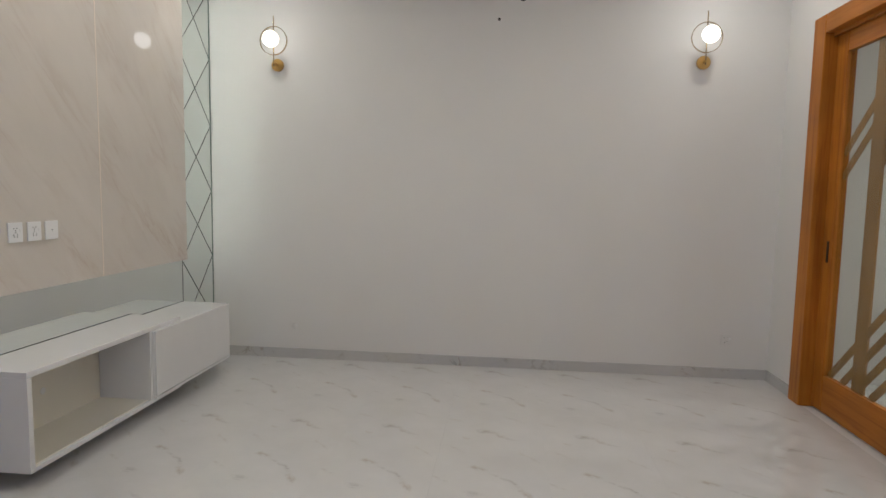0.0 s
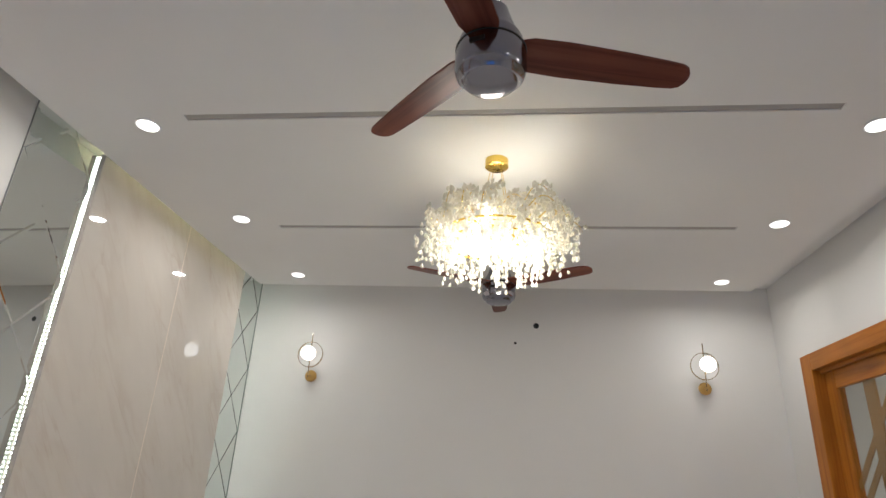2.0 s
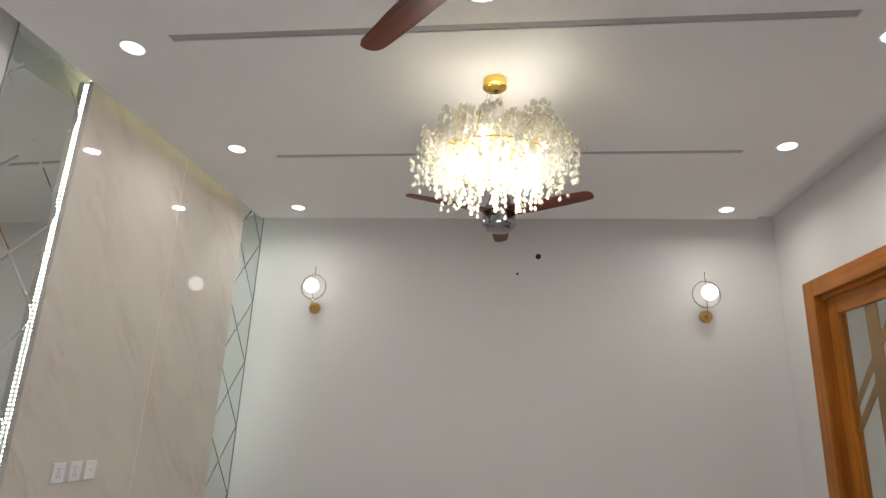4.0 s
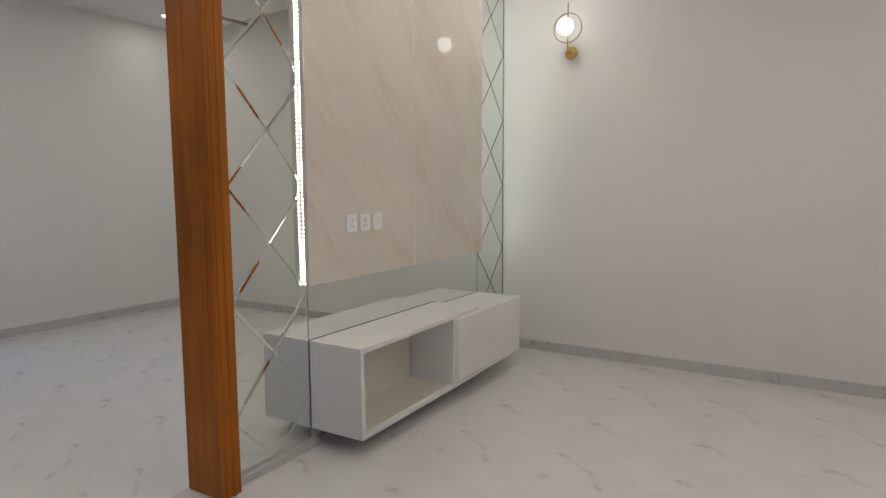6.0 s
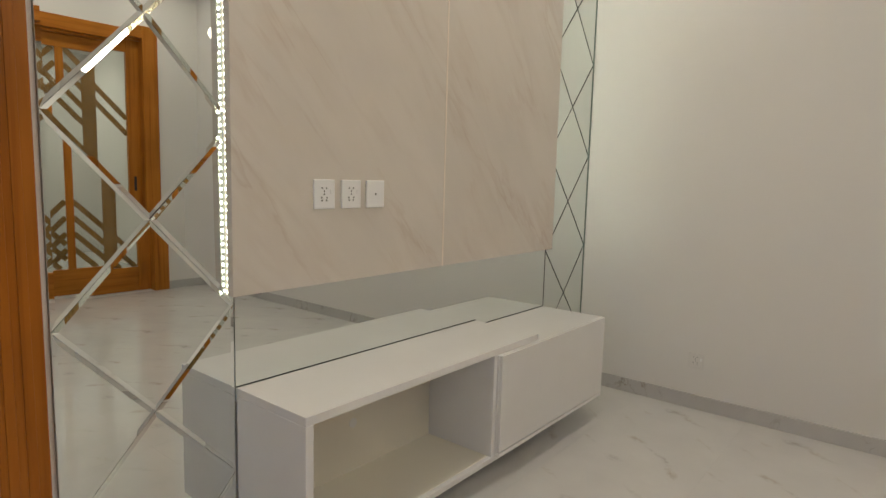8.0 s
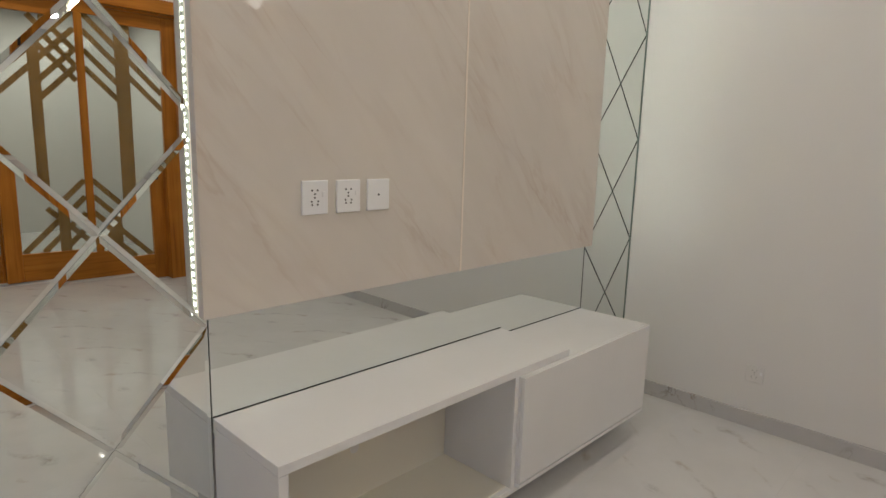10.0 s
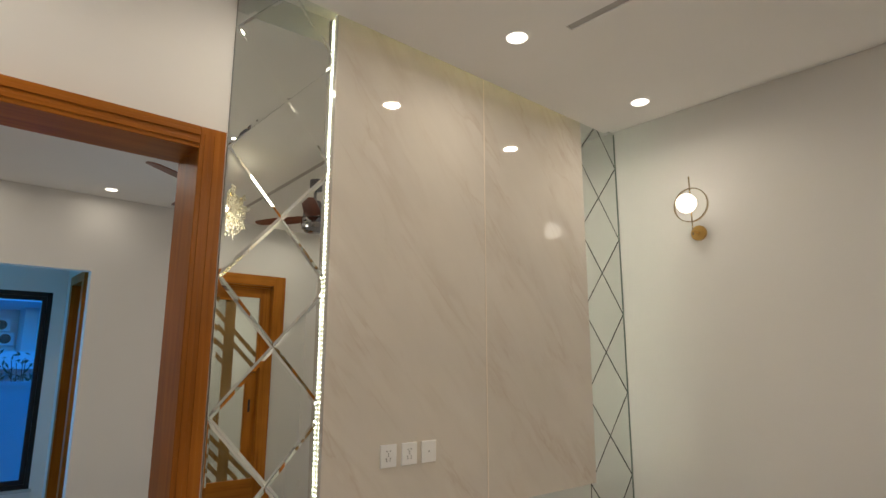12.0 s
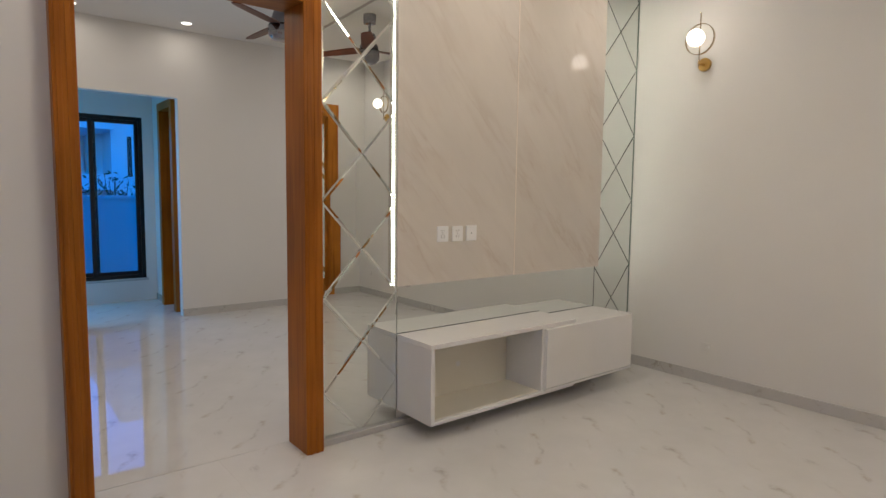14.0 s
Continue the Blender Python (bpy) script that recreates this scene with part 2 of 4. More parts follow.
M_GLOBE = emitter("opal_globe", tint((1.0, 0.985, 0.97)), GLOBE)
M_LED = emitter("led_bead", tint((0.90, 1.0, 0.90)), LED)
M_LEDTAPE = emitter("led_diffuser", tint((1.0, 1.0, 0.88)), 0.9)
M_LEDBASE = emitter("led_tape", tint((0.97, 1.0, 0.93)), 0.45)
M_LEDTOP = emitter("led_tape_warm", tint((1.0, 0.97, 0.56)), 17.0)
M_BULB = emitter("chandelier_bulb", tint((1.0, 0.95, 0.84)), BULB)
M_DISC = emitter("downlight_disc", tint((1.0, 0.97, 0.94)), 4.0)


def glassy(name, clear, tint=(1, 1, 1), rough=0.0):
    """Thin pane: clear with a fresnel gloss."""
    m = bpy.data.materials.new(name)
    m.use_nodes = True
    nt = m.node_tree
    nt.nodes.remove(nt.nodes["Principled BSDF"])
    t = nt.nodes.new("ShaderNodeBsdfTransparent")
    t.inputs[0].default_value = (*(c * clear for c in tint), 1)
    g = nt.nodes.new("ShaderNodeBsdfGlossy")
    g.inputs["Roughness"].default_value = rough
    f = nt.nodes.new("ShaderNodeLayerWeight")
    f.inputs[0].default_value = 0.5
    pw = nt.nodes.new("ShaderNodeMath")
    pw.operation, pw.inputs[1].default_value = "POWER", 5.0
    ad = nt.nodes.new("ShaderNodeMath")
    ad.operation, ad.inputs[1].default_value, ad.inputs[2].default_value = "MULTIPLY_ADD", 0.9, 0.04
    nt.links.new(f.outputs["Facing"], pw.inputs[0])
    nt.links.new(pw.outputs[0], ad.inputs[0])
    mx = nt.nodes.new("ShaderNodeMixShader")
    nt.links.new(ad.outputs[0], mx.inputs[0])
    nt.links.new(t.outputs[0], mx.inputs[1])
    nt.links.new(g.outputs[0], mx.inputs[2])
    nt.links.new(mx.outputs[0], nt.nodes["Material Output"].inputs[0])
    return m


# the dusk light's blue is put into the panes as a tint
M_GLASS = glassy("dusk_tint_glass", 0.95, (0.60, 0.87, 1.0))


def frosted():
    """Translucent, faintly blue pane of the added fill window; scatters the dusk light."""
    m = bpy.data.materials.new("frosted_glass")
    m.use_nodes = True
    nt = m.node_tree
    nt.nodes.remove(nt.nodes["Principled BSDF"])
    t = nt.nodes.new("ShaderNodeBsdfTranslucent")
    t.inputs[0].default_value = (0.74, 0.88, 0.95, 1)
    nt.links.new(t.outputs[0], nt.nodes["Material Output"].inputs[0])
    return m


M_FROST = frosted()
M_DOORGLASS = glassy("door_glass", 0.9, (0.97, 1.0, 0.98))


def crystal():
    m = bpy.data.materials.new("crystal")
    m.use_nodes = True
    nt = m.node_tree
    nt.nodes.remove(nt.nodes["Principled BSDF"])
    tl = nt.nodes.new("ShaderNodeBsdfTranslucent")
    tl.inputs[0].default_value = (1.0, 0.97, 0.86, 1)
    df = nt.nodes.new("ShaderNodeBsdfDiffuse")
    df.inputs[0].default_value = (0.97, 0.95, 0.86, 1)
    t = nt.nodes.new("ShaderNodeMixShader")
    t.inputs[0].default_value = 0.45
    nt.links.new(tl.outputs[0], t.inputs[1])
    nt.links.new(df.outputs[0], t.inputs[2])
    g = nt.nodes.new("ShaderNodeBsdfGlossy")
    g.inputs["Roughness"].default_value = 0.05
    tr = nt.nodes.new("ShaderNodeBsdfTransparent")
    a = nt.nodes.new("ShaderNodeMixShader")
    a.inputs[0].default_value = 0.26
    c = nt.nodes.new("ShaderNodeMixShader")
    c.inputs[0].default_value = 0.24
    nt.links.new(t.outputs[0], a.inputs[1])
    nt.links.new(g.outputs[0], a.inputs[2])
    nt.links.new(a.outputs[0], c.inputs[1])
    nt.links.new(tr.outputs[0], c.inputs[2])
    nt.links.new(c.outputs[0], nt.nodes["Material Output"].inputs[0])
    return m


M_CRYSTAL = crystal()


# ---------------------------------------------------------------- mesh helpers
def box(bm, lo, hi, bevel=0.0):
    c = [(a + z) / 2 for a, z in zip(lo, hi)]
    s = [abs(z - a) for a, z in zip(lo, hi)]
    r = bmesh.ops.create_cube(bm, size=1.0, matrix=Matrix.LocRotScale(c, None, s))
    if bevel:
        ed = list({e for v in r["verts"] for e in v.link_edges})
        bmesh.ops.bevel(bm, geom=ed, offset=bevel, segments=2, affect="EDGES", profile=0.5)
    return bm


def cyl(bm, c, r1, r2, h, seg=32, m=None):
    """A cylinder or cone with its base at c, upright unless turned by m."""
    k = Matrix.Translation(c) @ (m or Matrix()) @ Matrix.Translation((0, 0, h / 2))
    bmesh.ops.create_cone(bm, cap_ends=True, segments=seg, radius1=r1, radius2=r2, depth=h, matrix=k)
    return bm


def lathe(bm, c, profile, seg=40):
    """A turned body: (radius, height) pairs round the z axis through c."""
    rings = []
    for r, z in profile:
        rings.append([bm.verts.new((c[0] + r * math.cos(2 * math.pi * i / seg), c[1] + r * math.sin(2 * math.pi * i / seg), c[2] + z)) for i in range(seg)])
    for a, z in zip(rings, rings[1:]):
        for i in range(seg):
            bm.faces.new((a[i], a[(i + 1) % seg], z[(i + 1) % seg], z[i]))
    bm.faces.new(rings[-1])
    bm.faces.new(list(reversed(rings[0])))
    return bm


def tube(bm, pts, r, seg=8, taper=1.0):
    pts = [Vector(p) for p in pts]
    rings = []
    for i, p in enumerate(pts):
        d = (pts[min(i + 1, len(pts) - 1)] - pts[max(i - 1, 0)]).normalized()
        u = d.orthogonal().normalized()
        if rings:
            u = (last - d * last.dot(d)).normalized()
        last = u
        w = d.cross(u)
        rr = r * (1 + (taper - 1) * i / (len(pts) - 1))
        rings.append([bm.verts.new(p + rr * (math.cos(2 * math.pi * k / seg) * u + math.sin(2 * math.pi * k / seg) * w)) for k in range(seg)])
    for a, z in zip(rings, rings[1:]):
        for k in range(seg):
            bm.faces.new((a[k], a[(k + 1) % seg], z[(k + 1) % seg], z[k]))
    bm.faces.new(list(reversed(rings[0])))
    bm.faces.new(rings[-1])
    return bm


def mesh_of(name, bm, material, smooth=None):
    bmesh.ops.recalc_face_normals(bm, faces=bm.faces)
    me = bpy.data.meshes.new(name)
    bm.to_mesh(me)
    bm.free()
    me.materials.append(material)
    if smooth is not None:
        me.shade_smooth()
        me.set_sharp_from_angle(angle=radians(smooth))
    return me


def part(name, bm, material, parent=None, label="", smooth=None):
    ob = new(name, mesh_of(name, bm, material, smooth))
    if parent is not None:
        ob.parent = parent
        ob.matrix_parent_inverse = parent.matrix_basis.inverted()
    if label:
        ob["label"] = label
    return ob


def thing(name, at, label, category, group=""):
    ob = new(name)
    ob.empty_display_size = 0.1
    ob.matrix_basis = Matrix.Translation(at)
    return tagged(ob, label, category, group)


def setting(name, bm, material, label, category):
    return tagged(part(name, bm, material), label, category, kind="structure")


def B(*a, **k):
    return box(bmesh.new(), *a, **k)


def boxes(*pairs, bevel=0.0):
    bm = bmesh.new()
    for lo, hi in pairs:
        box(bm, lo, hi, bevel)
    return bm


# ---------------------------------------------------------------- structure: the drawing room
OY0, OY1, OZ = 0.74, 1.90, 2.58      # opening in the television wall
DY0, DY1, DZ = 1.06, 4.47, 2.66      # opening of the sliding door in the right-hand wall
setting("floor", B((XB - 0.02, YN - 0.1, -0.15), (XR + 0.1, YB + 0.1, -0.002)), M_GROUT, "white polished marble tile floor with grey veins", "floor")
wt = setting("wall_west", boxes(((XB, OY1, 0), (XW, YB, ZU)), ((XB, YN, 0), (XW, OY0, ZU)), ((XB, OY0, OZ), (XW, OY1, ZU))), M_WALL, "off-white painted wall with a wide opening", "wall")
setting("wall_north", B((XB - 0.1, YB, 0), (XR + 0.12, YB + 0.12, ZU)), M_WALL, "plain off-white painted end wall", "wall")
setting("wall_east", boxes(((XR, DY1, 0), (XR + 0.12, YB, ZU)), ((XR, YN, 0), (XR + 0.12, DY0, ZU)), ((XR, DY0, DZ), (XR + 0.12, DY1, ZU))), M_WALL, "off-white painted wall with a wide door opening", "wall")
SX_0, SX_1, SZ_0, SZ_1 = -1.1, 0.7, 0.9, 2.3      # unseen window, added behind the walk for cool fill light
setting("wall_south", boxes(((XB - 0.1, YN - 0.12, 0), (SX_0, YN, ZU)), ((SX_1, YN - 0.12, 0), (XR + 0.12, YN, ZU)), ((SX_0, YN - 0.12, 0), (SX_1, YN, SZ_0)), ((SX_0, YN - 0.12, SZ_1), (SX_1, YN, ZU))), M_WALL, "off-white painted wall round an added unseen window", "wall")
setting("ceiling_slab", B((XB - 0.1, YN - 0.12, ZU), (XR + 0.12, YB + 0.12, ZU + 0.15)), M_CEIL, "white painted slab above the dropped ceiling", "ceiling")
# dropped ceiling with a shadow gap round it and two long air slots
CX0, CX1, CY0, CY1 = -2.50, 1.86, YN + 0.35, 4.67
SX0, SX1, SW = -1.83, 1.29, 0.05
S1, S2 = 2.0, 3.35
cb = []
edge = [CY0, S1 - SW / 2, S1 + SW / 2, S2 - SW / 2, S2 + SW / 2, CY1]
for i in range(0, 6, 2):
    cb.append(((CX0, edge[i], ZC), (CX1, edge[i + 1], ZC + 0.10)))
for s in (S1, S2):
    cb.append(((CX0, s - SW / 2, ZC), (SX0, s + SW / 2, ZC + 0.10)))
    cb.append(((SX1, s - SW / 2, ZC), (CX1, s + SW / 2, ZC + 0.10)))
# its upturned rim, which closes the gap towards the slab
cb += [((CX0, CY0, ZC + 0.10), (CX0 + 0.02, CY1, ZU)), ((CX1 - 0.02, CY0, ZC + 0.10), (CX1, CY1, ZU)), ((CX0 + 0.02, CY1 - 0.02, ZC + 0.10), (CX1 - 0.02, CY1, ZU)), ((CX0 + 0.02, CY0, ZC + 0.10), (CX1 - 0.02, CY0 + 0.02, ZU))]
setting("ceiling", boxes(*cb), M_CEIL, "white dropped gypsum ceiling with a shadow gap", "ceiling")
setting("ceiling_hangers", boxes(*[((x - 0.02, y - 0.02, ZC + 0.10), (x + 0.02, y + 0.02, ZU)) for x in (-1.8, -0.3, 1.2) for y in (-1.2, 0.6, 2.6, 4.2)]), M_CEIL, "hidden hangers of the dropped ceiling", "ceiling")
for s in (S1, S2):
    v = thing("air_slot", ((SX0 + SX1) / 2, s, ZC), "long narrow grey linear air slot in the ceiling", "air slot", "ceiling air slots")
    part("backing", B((SX0, s - SW / 2 + 0.001, ZC + 0.022), (SX1, s + SW / 2 - 0.001, ZC + 0.03)), M_SLOT, v)
    for o in (-0.0125, 0.0125):
        part("flange", B((SX0 + 0.004, s + o - 0.0122, ZC + 0.006), (SX1 - 0.004, s + o + 0.0122, ZC + 0.02)), M_SLOT, v)

BH, BT = 0.085, 0.014
setting("baseboard", B((XM + 0.002, YB - BT, 0.0), (XR, YB, BH), 0.002), M_BASE, "grey marble baseboard", "baseboard")
setting("baseboard_east", B((XR - BT, DY1 + 0.13, 0.0), (XR, YB - BT, BH), 0.002), M_BASE, "grey marble baseboard", "baseboard")
setting("baseboard_west", B((XW, 1.97, 0.0), (-2.618, 5.034, 0.039), 0.002), M_BASE, "grey marble baseboard", "baseboard")

# ---------------------------------------------------------------- structure: next room, passage, outside
N0, N1 = -2.2, 5.6
setting("floor_next_room", B((WX - 0.1, N0 - 0.1, -0.15), (XB - 0.02, N1 + 0.1, -0.002)), M_GROUT, "white polished marble tile floor with grey veins", "floor")
PY0, PY1, PZ = 1.295, 2.352, 2.61      # opening to the passage
setting("wall_next_room_west", boxes(((FX - 0.12, N0, 0), (FX, PY0, Z2)), ((FX - 0.12, PY1, 0), (FX, N1, Z2)), ((FX - 0.12, PY0, PZ), (FX, PY1, Z2))), M_WALL, "pale painted wall with a plain doorway", "wall")
setting("wall_next_room_north", B((FX - 0.12, N1, 0), (XB, N1 + 0.12, Z2)), M_WALL, "pale painted wall", "wall")
setting("wall_next_room_south", B((FX - 0.12, N0 - 0.12, 0), (XB, N0, Z2)), M_WALL, "pale painted wall", "wall")
setting("wall_next_room_east", B((XB - 0.06, YB + 0.12, 0), (XB, N1, Z2)), M_WALL, "pale painted wall", "wall")
setting("ceiling_next_room", B((FX - 0.12, N0 - 0.12, Z2), (XB, N1 + 0.12, Z2 + 0.12)), M_CEIL, "white flat ceiling", "ceiling")
setting("baseboard_next_room", boxes(((FX, PY1, 0), (FX + BT, N1, BH)), ((FX, N0, 0), (FX + BT, PY0, BH)), bevel=0.002), M_BASE, "grey marble baseboard", "baseboard")
PW = 2.40                            # right-hand wall of the passage
WY0, WY1, WZ0, WZ1 = 0.30, 2.265, 0.315, 2.51
HX0, HX1, HZ = -8.0, -7.40, 2.60     # door in the passage wall
setting("wall_passage_north", boxes(((WX, PW, 0), (HX0, PW + 0.12, 2.9)), ((HX1, PW, 0), (FX - 0.12, PW + 0.12, 2.9)), ((HX0, PW, HZ), (HX1, PW + 0.12, 2.9))), M_WALL, "pale painted passage wall", "wall")
setting("wall_passage_south", B((WX, -0.1, 0), (FX - 0.12, 0.02, 2.9)), M_WALL, "pale painted passage wall", "wall")
setting("ceiling_passage", B((WX - 0.12, -0.1, 2.9), (FX - 0.12, PW + 0.12, 3.0)), M_CEIL, "white flat ceiling", "ceiling")
setting("wall_window", boxes(((WX - 0.12, -0.1, 0), (WX, WY0, 2.9)), ((WX - 0.12, WY1, 0), (WX, PW + 0.12, 2.9)), ((WX - 0.12, WY0, 0), (WX, WY1, WZ0)), ((WX - 0.12, WY0, WZ1), (WX, WY1, 2.9))), M_WALL, "pale painted wall round a tall window", "wall")
setting("baseboard_passage", B((WX, PW - BT, 0), (HX0 - 0.06, PW, BH), 0.002), M_BASE, "grey marble baseboard", "baseboard")
# closed room behind the passage door
setting("wall_side_room", B((HX0 - 0.3, PW + 1.0, 0), (FX - 0.13, PW + 1.1, 2.9)), M_WALL, "pale painted wall", "wall")
setting("wall_side_room_west", B((HX0 - 0.3, PW + 0.12, 0), (HX0 - 0.2, PW + 1.0, 2.9)), M_WALL, "pale painted wall", "wall")
setting("ceiling_side_room", B((HX0 - 0.3, PW + 0.12, 2.9), (FX - 0.12, PW + 1.1, 3.0)), M_CEIL, "white flat ceiling", "ceiling")

# window with two sliding leaves
win = tagged(new("window_1"), "tall black aluminium sliding window", "window", kind="structure")
win.matrix_basis = Matrix.Translation((WX - 0.05, (WY0 + WY1) / 2, WZ0))
fw = 0.05
part("window_frame", boxes(((WX - 0.10, WY0, WZ0), (WX - 0.01, WY0 + fw, WZ1)), ((WX - 0.10, WY1 - fw, WZ0), (WX - 0.01, WY1, WZ1)), ((WX - 0.10, WY0 + fw, WZ0), (WX - 0.01, WY1 - fw, WZ0 + fw)), ((WX - 0.10, WY0 + fw, WZ1 - fw), (WX - 0.01, WY1 - fw, WZ1)), bevel=0.003), M_ALU, win)
mid = 1.665
for y0, y1, xx in ((WY0 + fw, mid + 0.045, WX - 0.085), (mid - 0.045, WY1 - fw, WX - 0.05)):
    sf = 0.05
    part("sash", boxes(((xx, y0, WZ0 + fw), (xx + 0.03, y0 + sf, WZ1 - fw)), ((xx, y1 - sf, WZ0 + fw), (xx + 0.03, y1, WZ1 - fw)), ((xx, y0 + sf, WZ0 + fw), (xx + 0.03, y1 - sf, WZ0 + fw + 0.05)), ((xx, y0 + sf, WZ1 - fw - 0.05), (xx + 0.03, y1 - sf, WZ1 - fw)), bevel=0.003), M_ALU, win)
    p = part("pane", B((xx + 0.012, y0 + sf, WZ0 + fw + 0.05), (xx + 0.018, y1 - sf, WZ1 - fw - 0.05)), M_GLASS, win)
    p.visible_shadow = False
part("window_sill", B((WX - 0.12, WY0 - 0.02, WZ0 - 0.03), (WX + 0.03, WY1 + 0.02, WZ0 - 0.001), 0.004), M_BASE, win)

# added unseen window behind the walk: frosted panes let in cool fill light
fill_win = tagged(new("fill_window"), "added unseen black window with frosted panes for cool fill", "window", kind="structure")
fill_win.matrix_basis = Matrix.Translation(((SX_0 + SX_1) / 2, YN - 0.06, SZ_0))
part("window_frame", boxes(((SX_0, YN - 0.10, SZ_0), (SX_0 + fw, YN - 0.01, SZ_1)), ((SX_1 - fw, YN - 0.10, SZ_0), (SX_1, YN - 0.01, SZ_1)), ((SX_0 + fw, YN - 0.10, SZ_0), (SX_1 - fw, YN - 0.01, SZ_0 + fw)), ((SX_0 + fw, YN - 0.10, SZ_1 - fw), (SX_1 - fw, YN - 0.01, SZ_1)), ((-0.225, YN - 0.10, SZ_0 + fw), (-0.175, YN - 0.01, SZ_1 - fw)), bevel=0.003), M_ALU, fill_win)
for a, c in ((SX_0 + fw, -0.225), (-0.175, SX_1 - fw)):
    part("pane", B((a, YN - 0.06, SZ_0 + fw), (c, YN - 0.054, SZ_1 - fw)), M_FROST, fill_win)

# wooden frame and leaf of the passage door
pd = tagged(new("door_2"), "brown varnished wooden door frame in the passage wall", "door", kind="structure")
pd.matrix_basis = Matrix.Translation(((HX0 + HX1) / 2, PW, 0))
for a, c in ((HX0 - 0.05, HX0 + 0.05), (HX1 - 0.05, HX1 + 0.05)):
    part("jamb", B((a, PW - 0.05, 0), (c, PW + 0.13, HZ - 0.05), 0.004), WOODS[2], pd)
part("head", B((HX0 - 0.05, PW - 0.05, HZ - 0.05), (HX1 + 0.05, PW + 0.13, HZ + 0.05), 0.004), WOODS[0], pd)
part("door_leaf", B((HX0 + 0.05, PW + 0.07, 0.008), (HX1 - 0.05, PW + 0.11, HZ - 0.05), 0.003), WOODS[2], pd)

# outside: ground, boundary wall, house and shrubs
setting("ground", B((-400, -400, -0.5), (400, 400, -0.16)), M_GROUND, "grey concrete ground outside", "ground")
setting("boundary_wall", boxes(((-10.6, -6, -0.16), (-10.45, 14, 1.38)), ((-10.63, -6, 1.38), (-10.42, 14, 1.44))), M_OUT, "white rendered boundary wall", "wall")


def house():
    """The neighbour: a plain white block beside a recessed front under a deep roof slab."""
    t = thing("house", (-22.0, 4.0, -0.16), "white two-storey house with a deep roof slab", "house")
    part("wall", B((-30, 4.12, -0.16), (-22.0, 11.0, 6.5)), M_OUT, t)
    part("wall", B((-30, 1.2, -0.16), (-25.0, 4.12, 3.5)), M_OUT, t)
    part("wall", B((-25.0, 3.75, -0.16), (-23.6, 4.12, 3.5)), M_OUT, t)
    part("roof", boxes(((-30.2, 0.6, 3.5), (-21.4, 4.12, 3.75)), ((-21.6, 0.6, 3.75), (-21.4, 4.12, 4.15))), M_OUT, t)
    part("balcony", boxes(((-25, 1.0, 1.55), (-21.4, 4.12, 1.7)), ((-21.55, 1.0, 1.7), (-21.4, 4.12, 2.05))), M_OUT, t)
    for y0, y1, z0, z1, x in ((4.60, 4.74, 2.0, 3.35, -22.0), (2.2, 2.9, 2.0, 3.1, -25.0), (6.2, 7.4, 2.2, 3.4, -22.0)):
        w = part("window", B((x - 0.03, y0, z0), (x + 0.02, y1, z1), 0.005), M_ALU, t)
        part("sill", B((x, y0 - 0.05, z0 - 0.08), (x + 0.08, y1 + 0.05, z0 - 0.001)), M_OUT, w)
    for y, z in ((3.05, 2.75), (3.2, 2.3)):
        u = part("air_unit", B((-24.99, y, z), (-24.6, y + 0.45, z + 0.42), 0.02), M_PLATE, t)
        part("grille", cyl(bmesh.new(), (-24.6, y + 0.2, z + 0.21), 0.16, 0.16, 0.02, 20, pose(0, 0, 0, 0, 90)), M_BLACK, u)


house()
lowh = thing("house", (-34.0, -6.0, -0.16), "low white house behind the boundary wall", "house")
part("wall", B((-40, -14, -0.16), (-34, 1.0, 1.9)), M_OUT, lowh)
part("roof", B((-40.3, -14.3, 1.9), (-33.5, 1.3, 2.15)), M_OUT, lowh)


def shrub(x, y, z, h, w, seed):
    rnd = random.Random(seed)
    t = thing("shrub", (x, y, z), "leafy dark green shrub behind the boundary wall", "shrub", "shrubs")
    bm = bmesh.new()
    tips = []
    for i in range(14):
        a, s = rnd.uniform(0, 6.3), rnd.uniform(0.3, 1.0)
        p1 = Vector((x + 0.3 * s * w * math.cos(a), y + 0.3 * s * w * math.sin(a), z + h * rnd.uniform(0.35, 0.55)))
        p2 = Vector((x + s * w * math.cos(a), y + s * w * math.sin(a), z + h * rnd.uniform(0.6, 1.0)))
        tube(bm, [(x, y, z), p1, p2], 0.02, 5, 0.3)
        tips += [p1.lerp(p2, k / 6) for k in range(1, 7)]
    part("stem", bm, M_STEM, t)
    bm = bmesh.new()
    for p in tips:
        for i in range(4):
            c = p + Vector((rnd.gauss(0, 0.10), rnd.gauss(0, 0.12), rnd.gauss(0, 0.09)))
            d = Vector((rnd.gauss(0, 1), rnd.gauss(0, 1), rnd.gauss(0, 1))).normalized()
            u = d.orthogonal().normalized()
            s = rnd.uniform(0.018, 0.042)
            vs = [bm.verts.new(c + q) for q in (-d * s * 1.6, u * s * 0.6, d * s * 1.6, -u * s * 0.6)]
            bm.faces.new(vs)
    f = part("foliage", bm, M_LEAF, t)
    f["kind"] = "stuff"


for i, (x, y, h, w) in enumerate(((-11.7, 2.45, 1.98, 0.45), (-11.5, 1.9, 1.78, 0.45), (-12.2, 1.2, 1.85, 0.6), (-11.8, 3.3, 2.0, 0.6))):
    shrub(x, y, -0.16, h, w, 40 + i)

# ---------------------------------------------------------------- frame of the opening in the television wall
XF = -2.570
fr1 = tagged(new("door_1"), "brown varnished wooden frame round the wide opening", "door frame", kind="structure")
fr1.matrix_basis = Matrix.Translation((XF, (OY0 + OY1) / 2, 0))


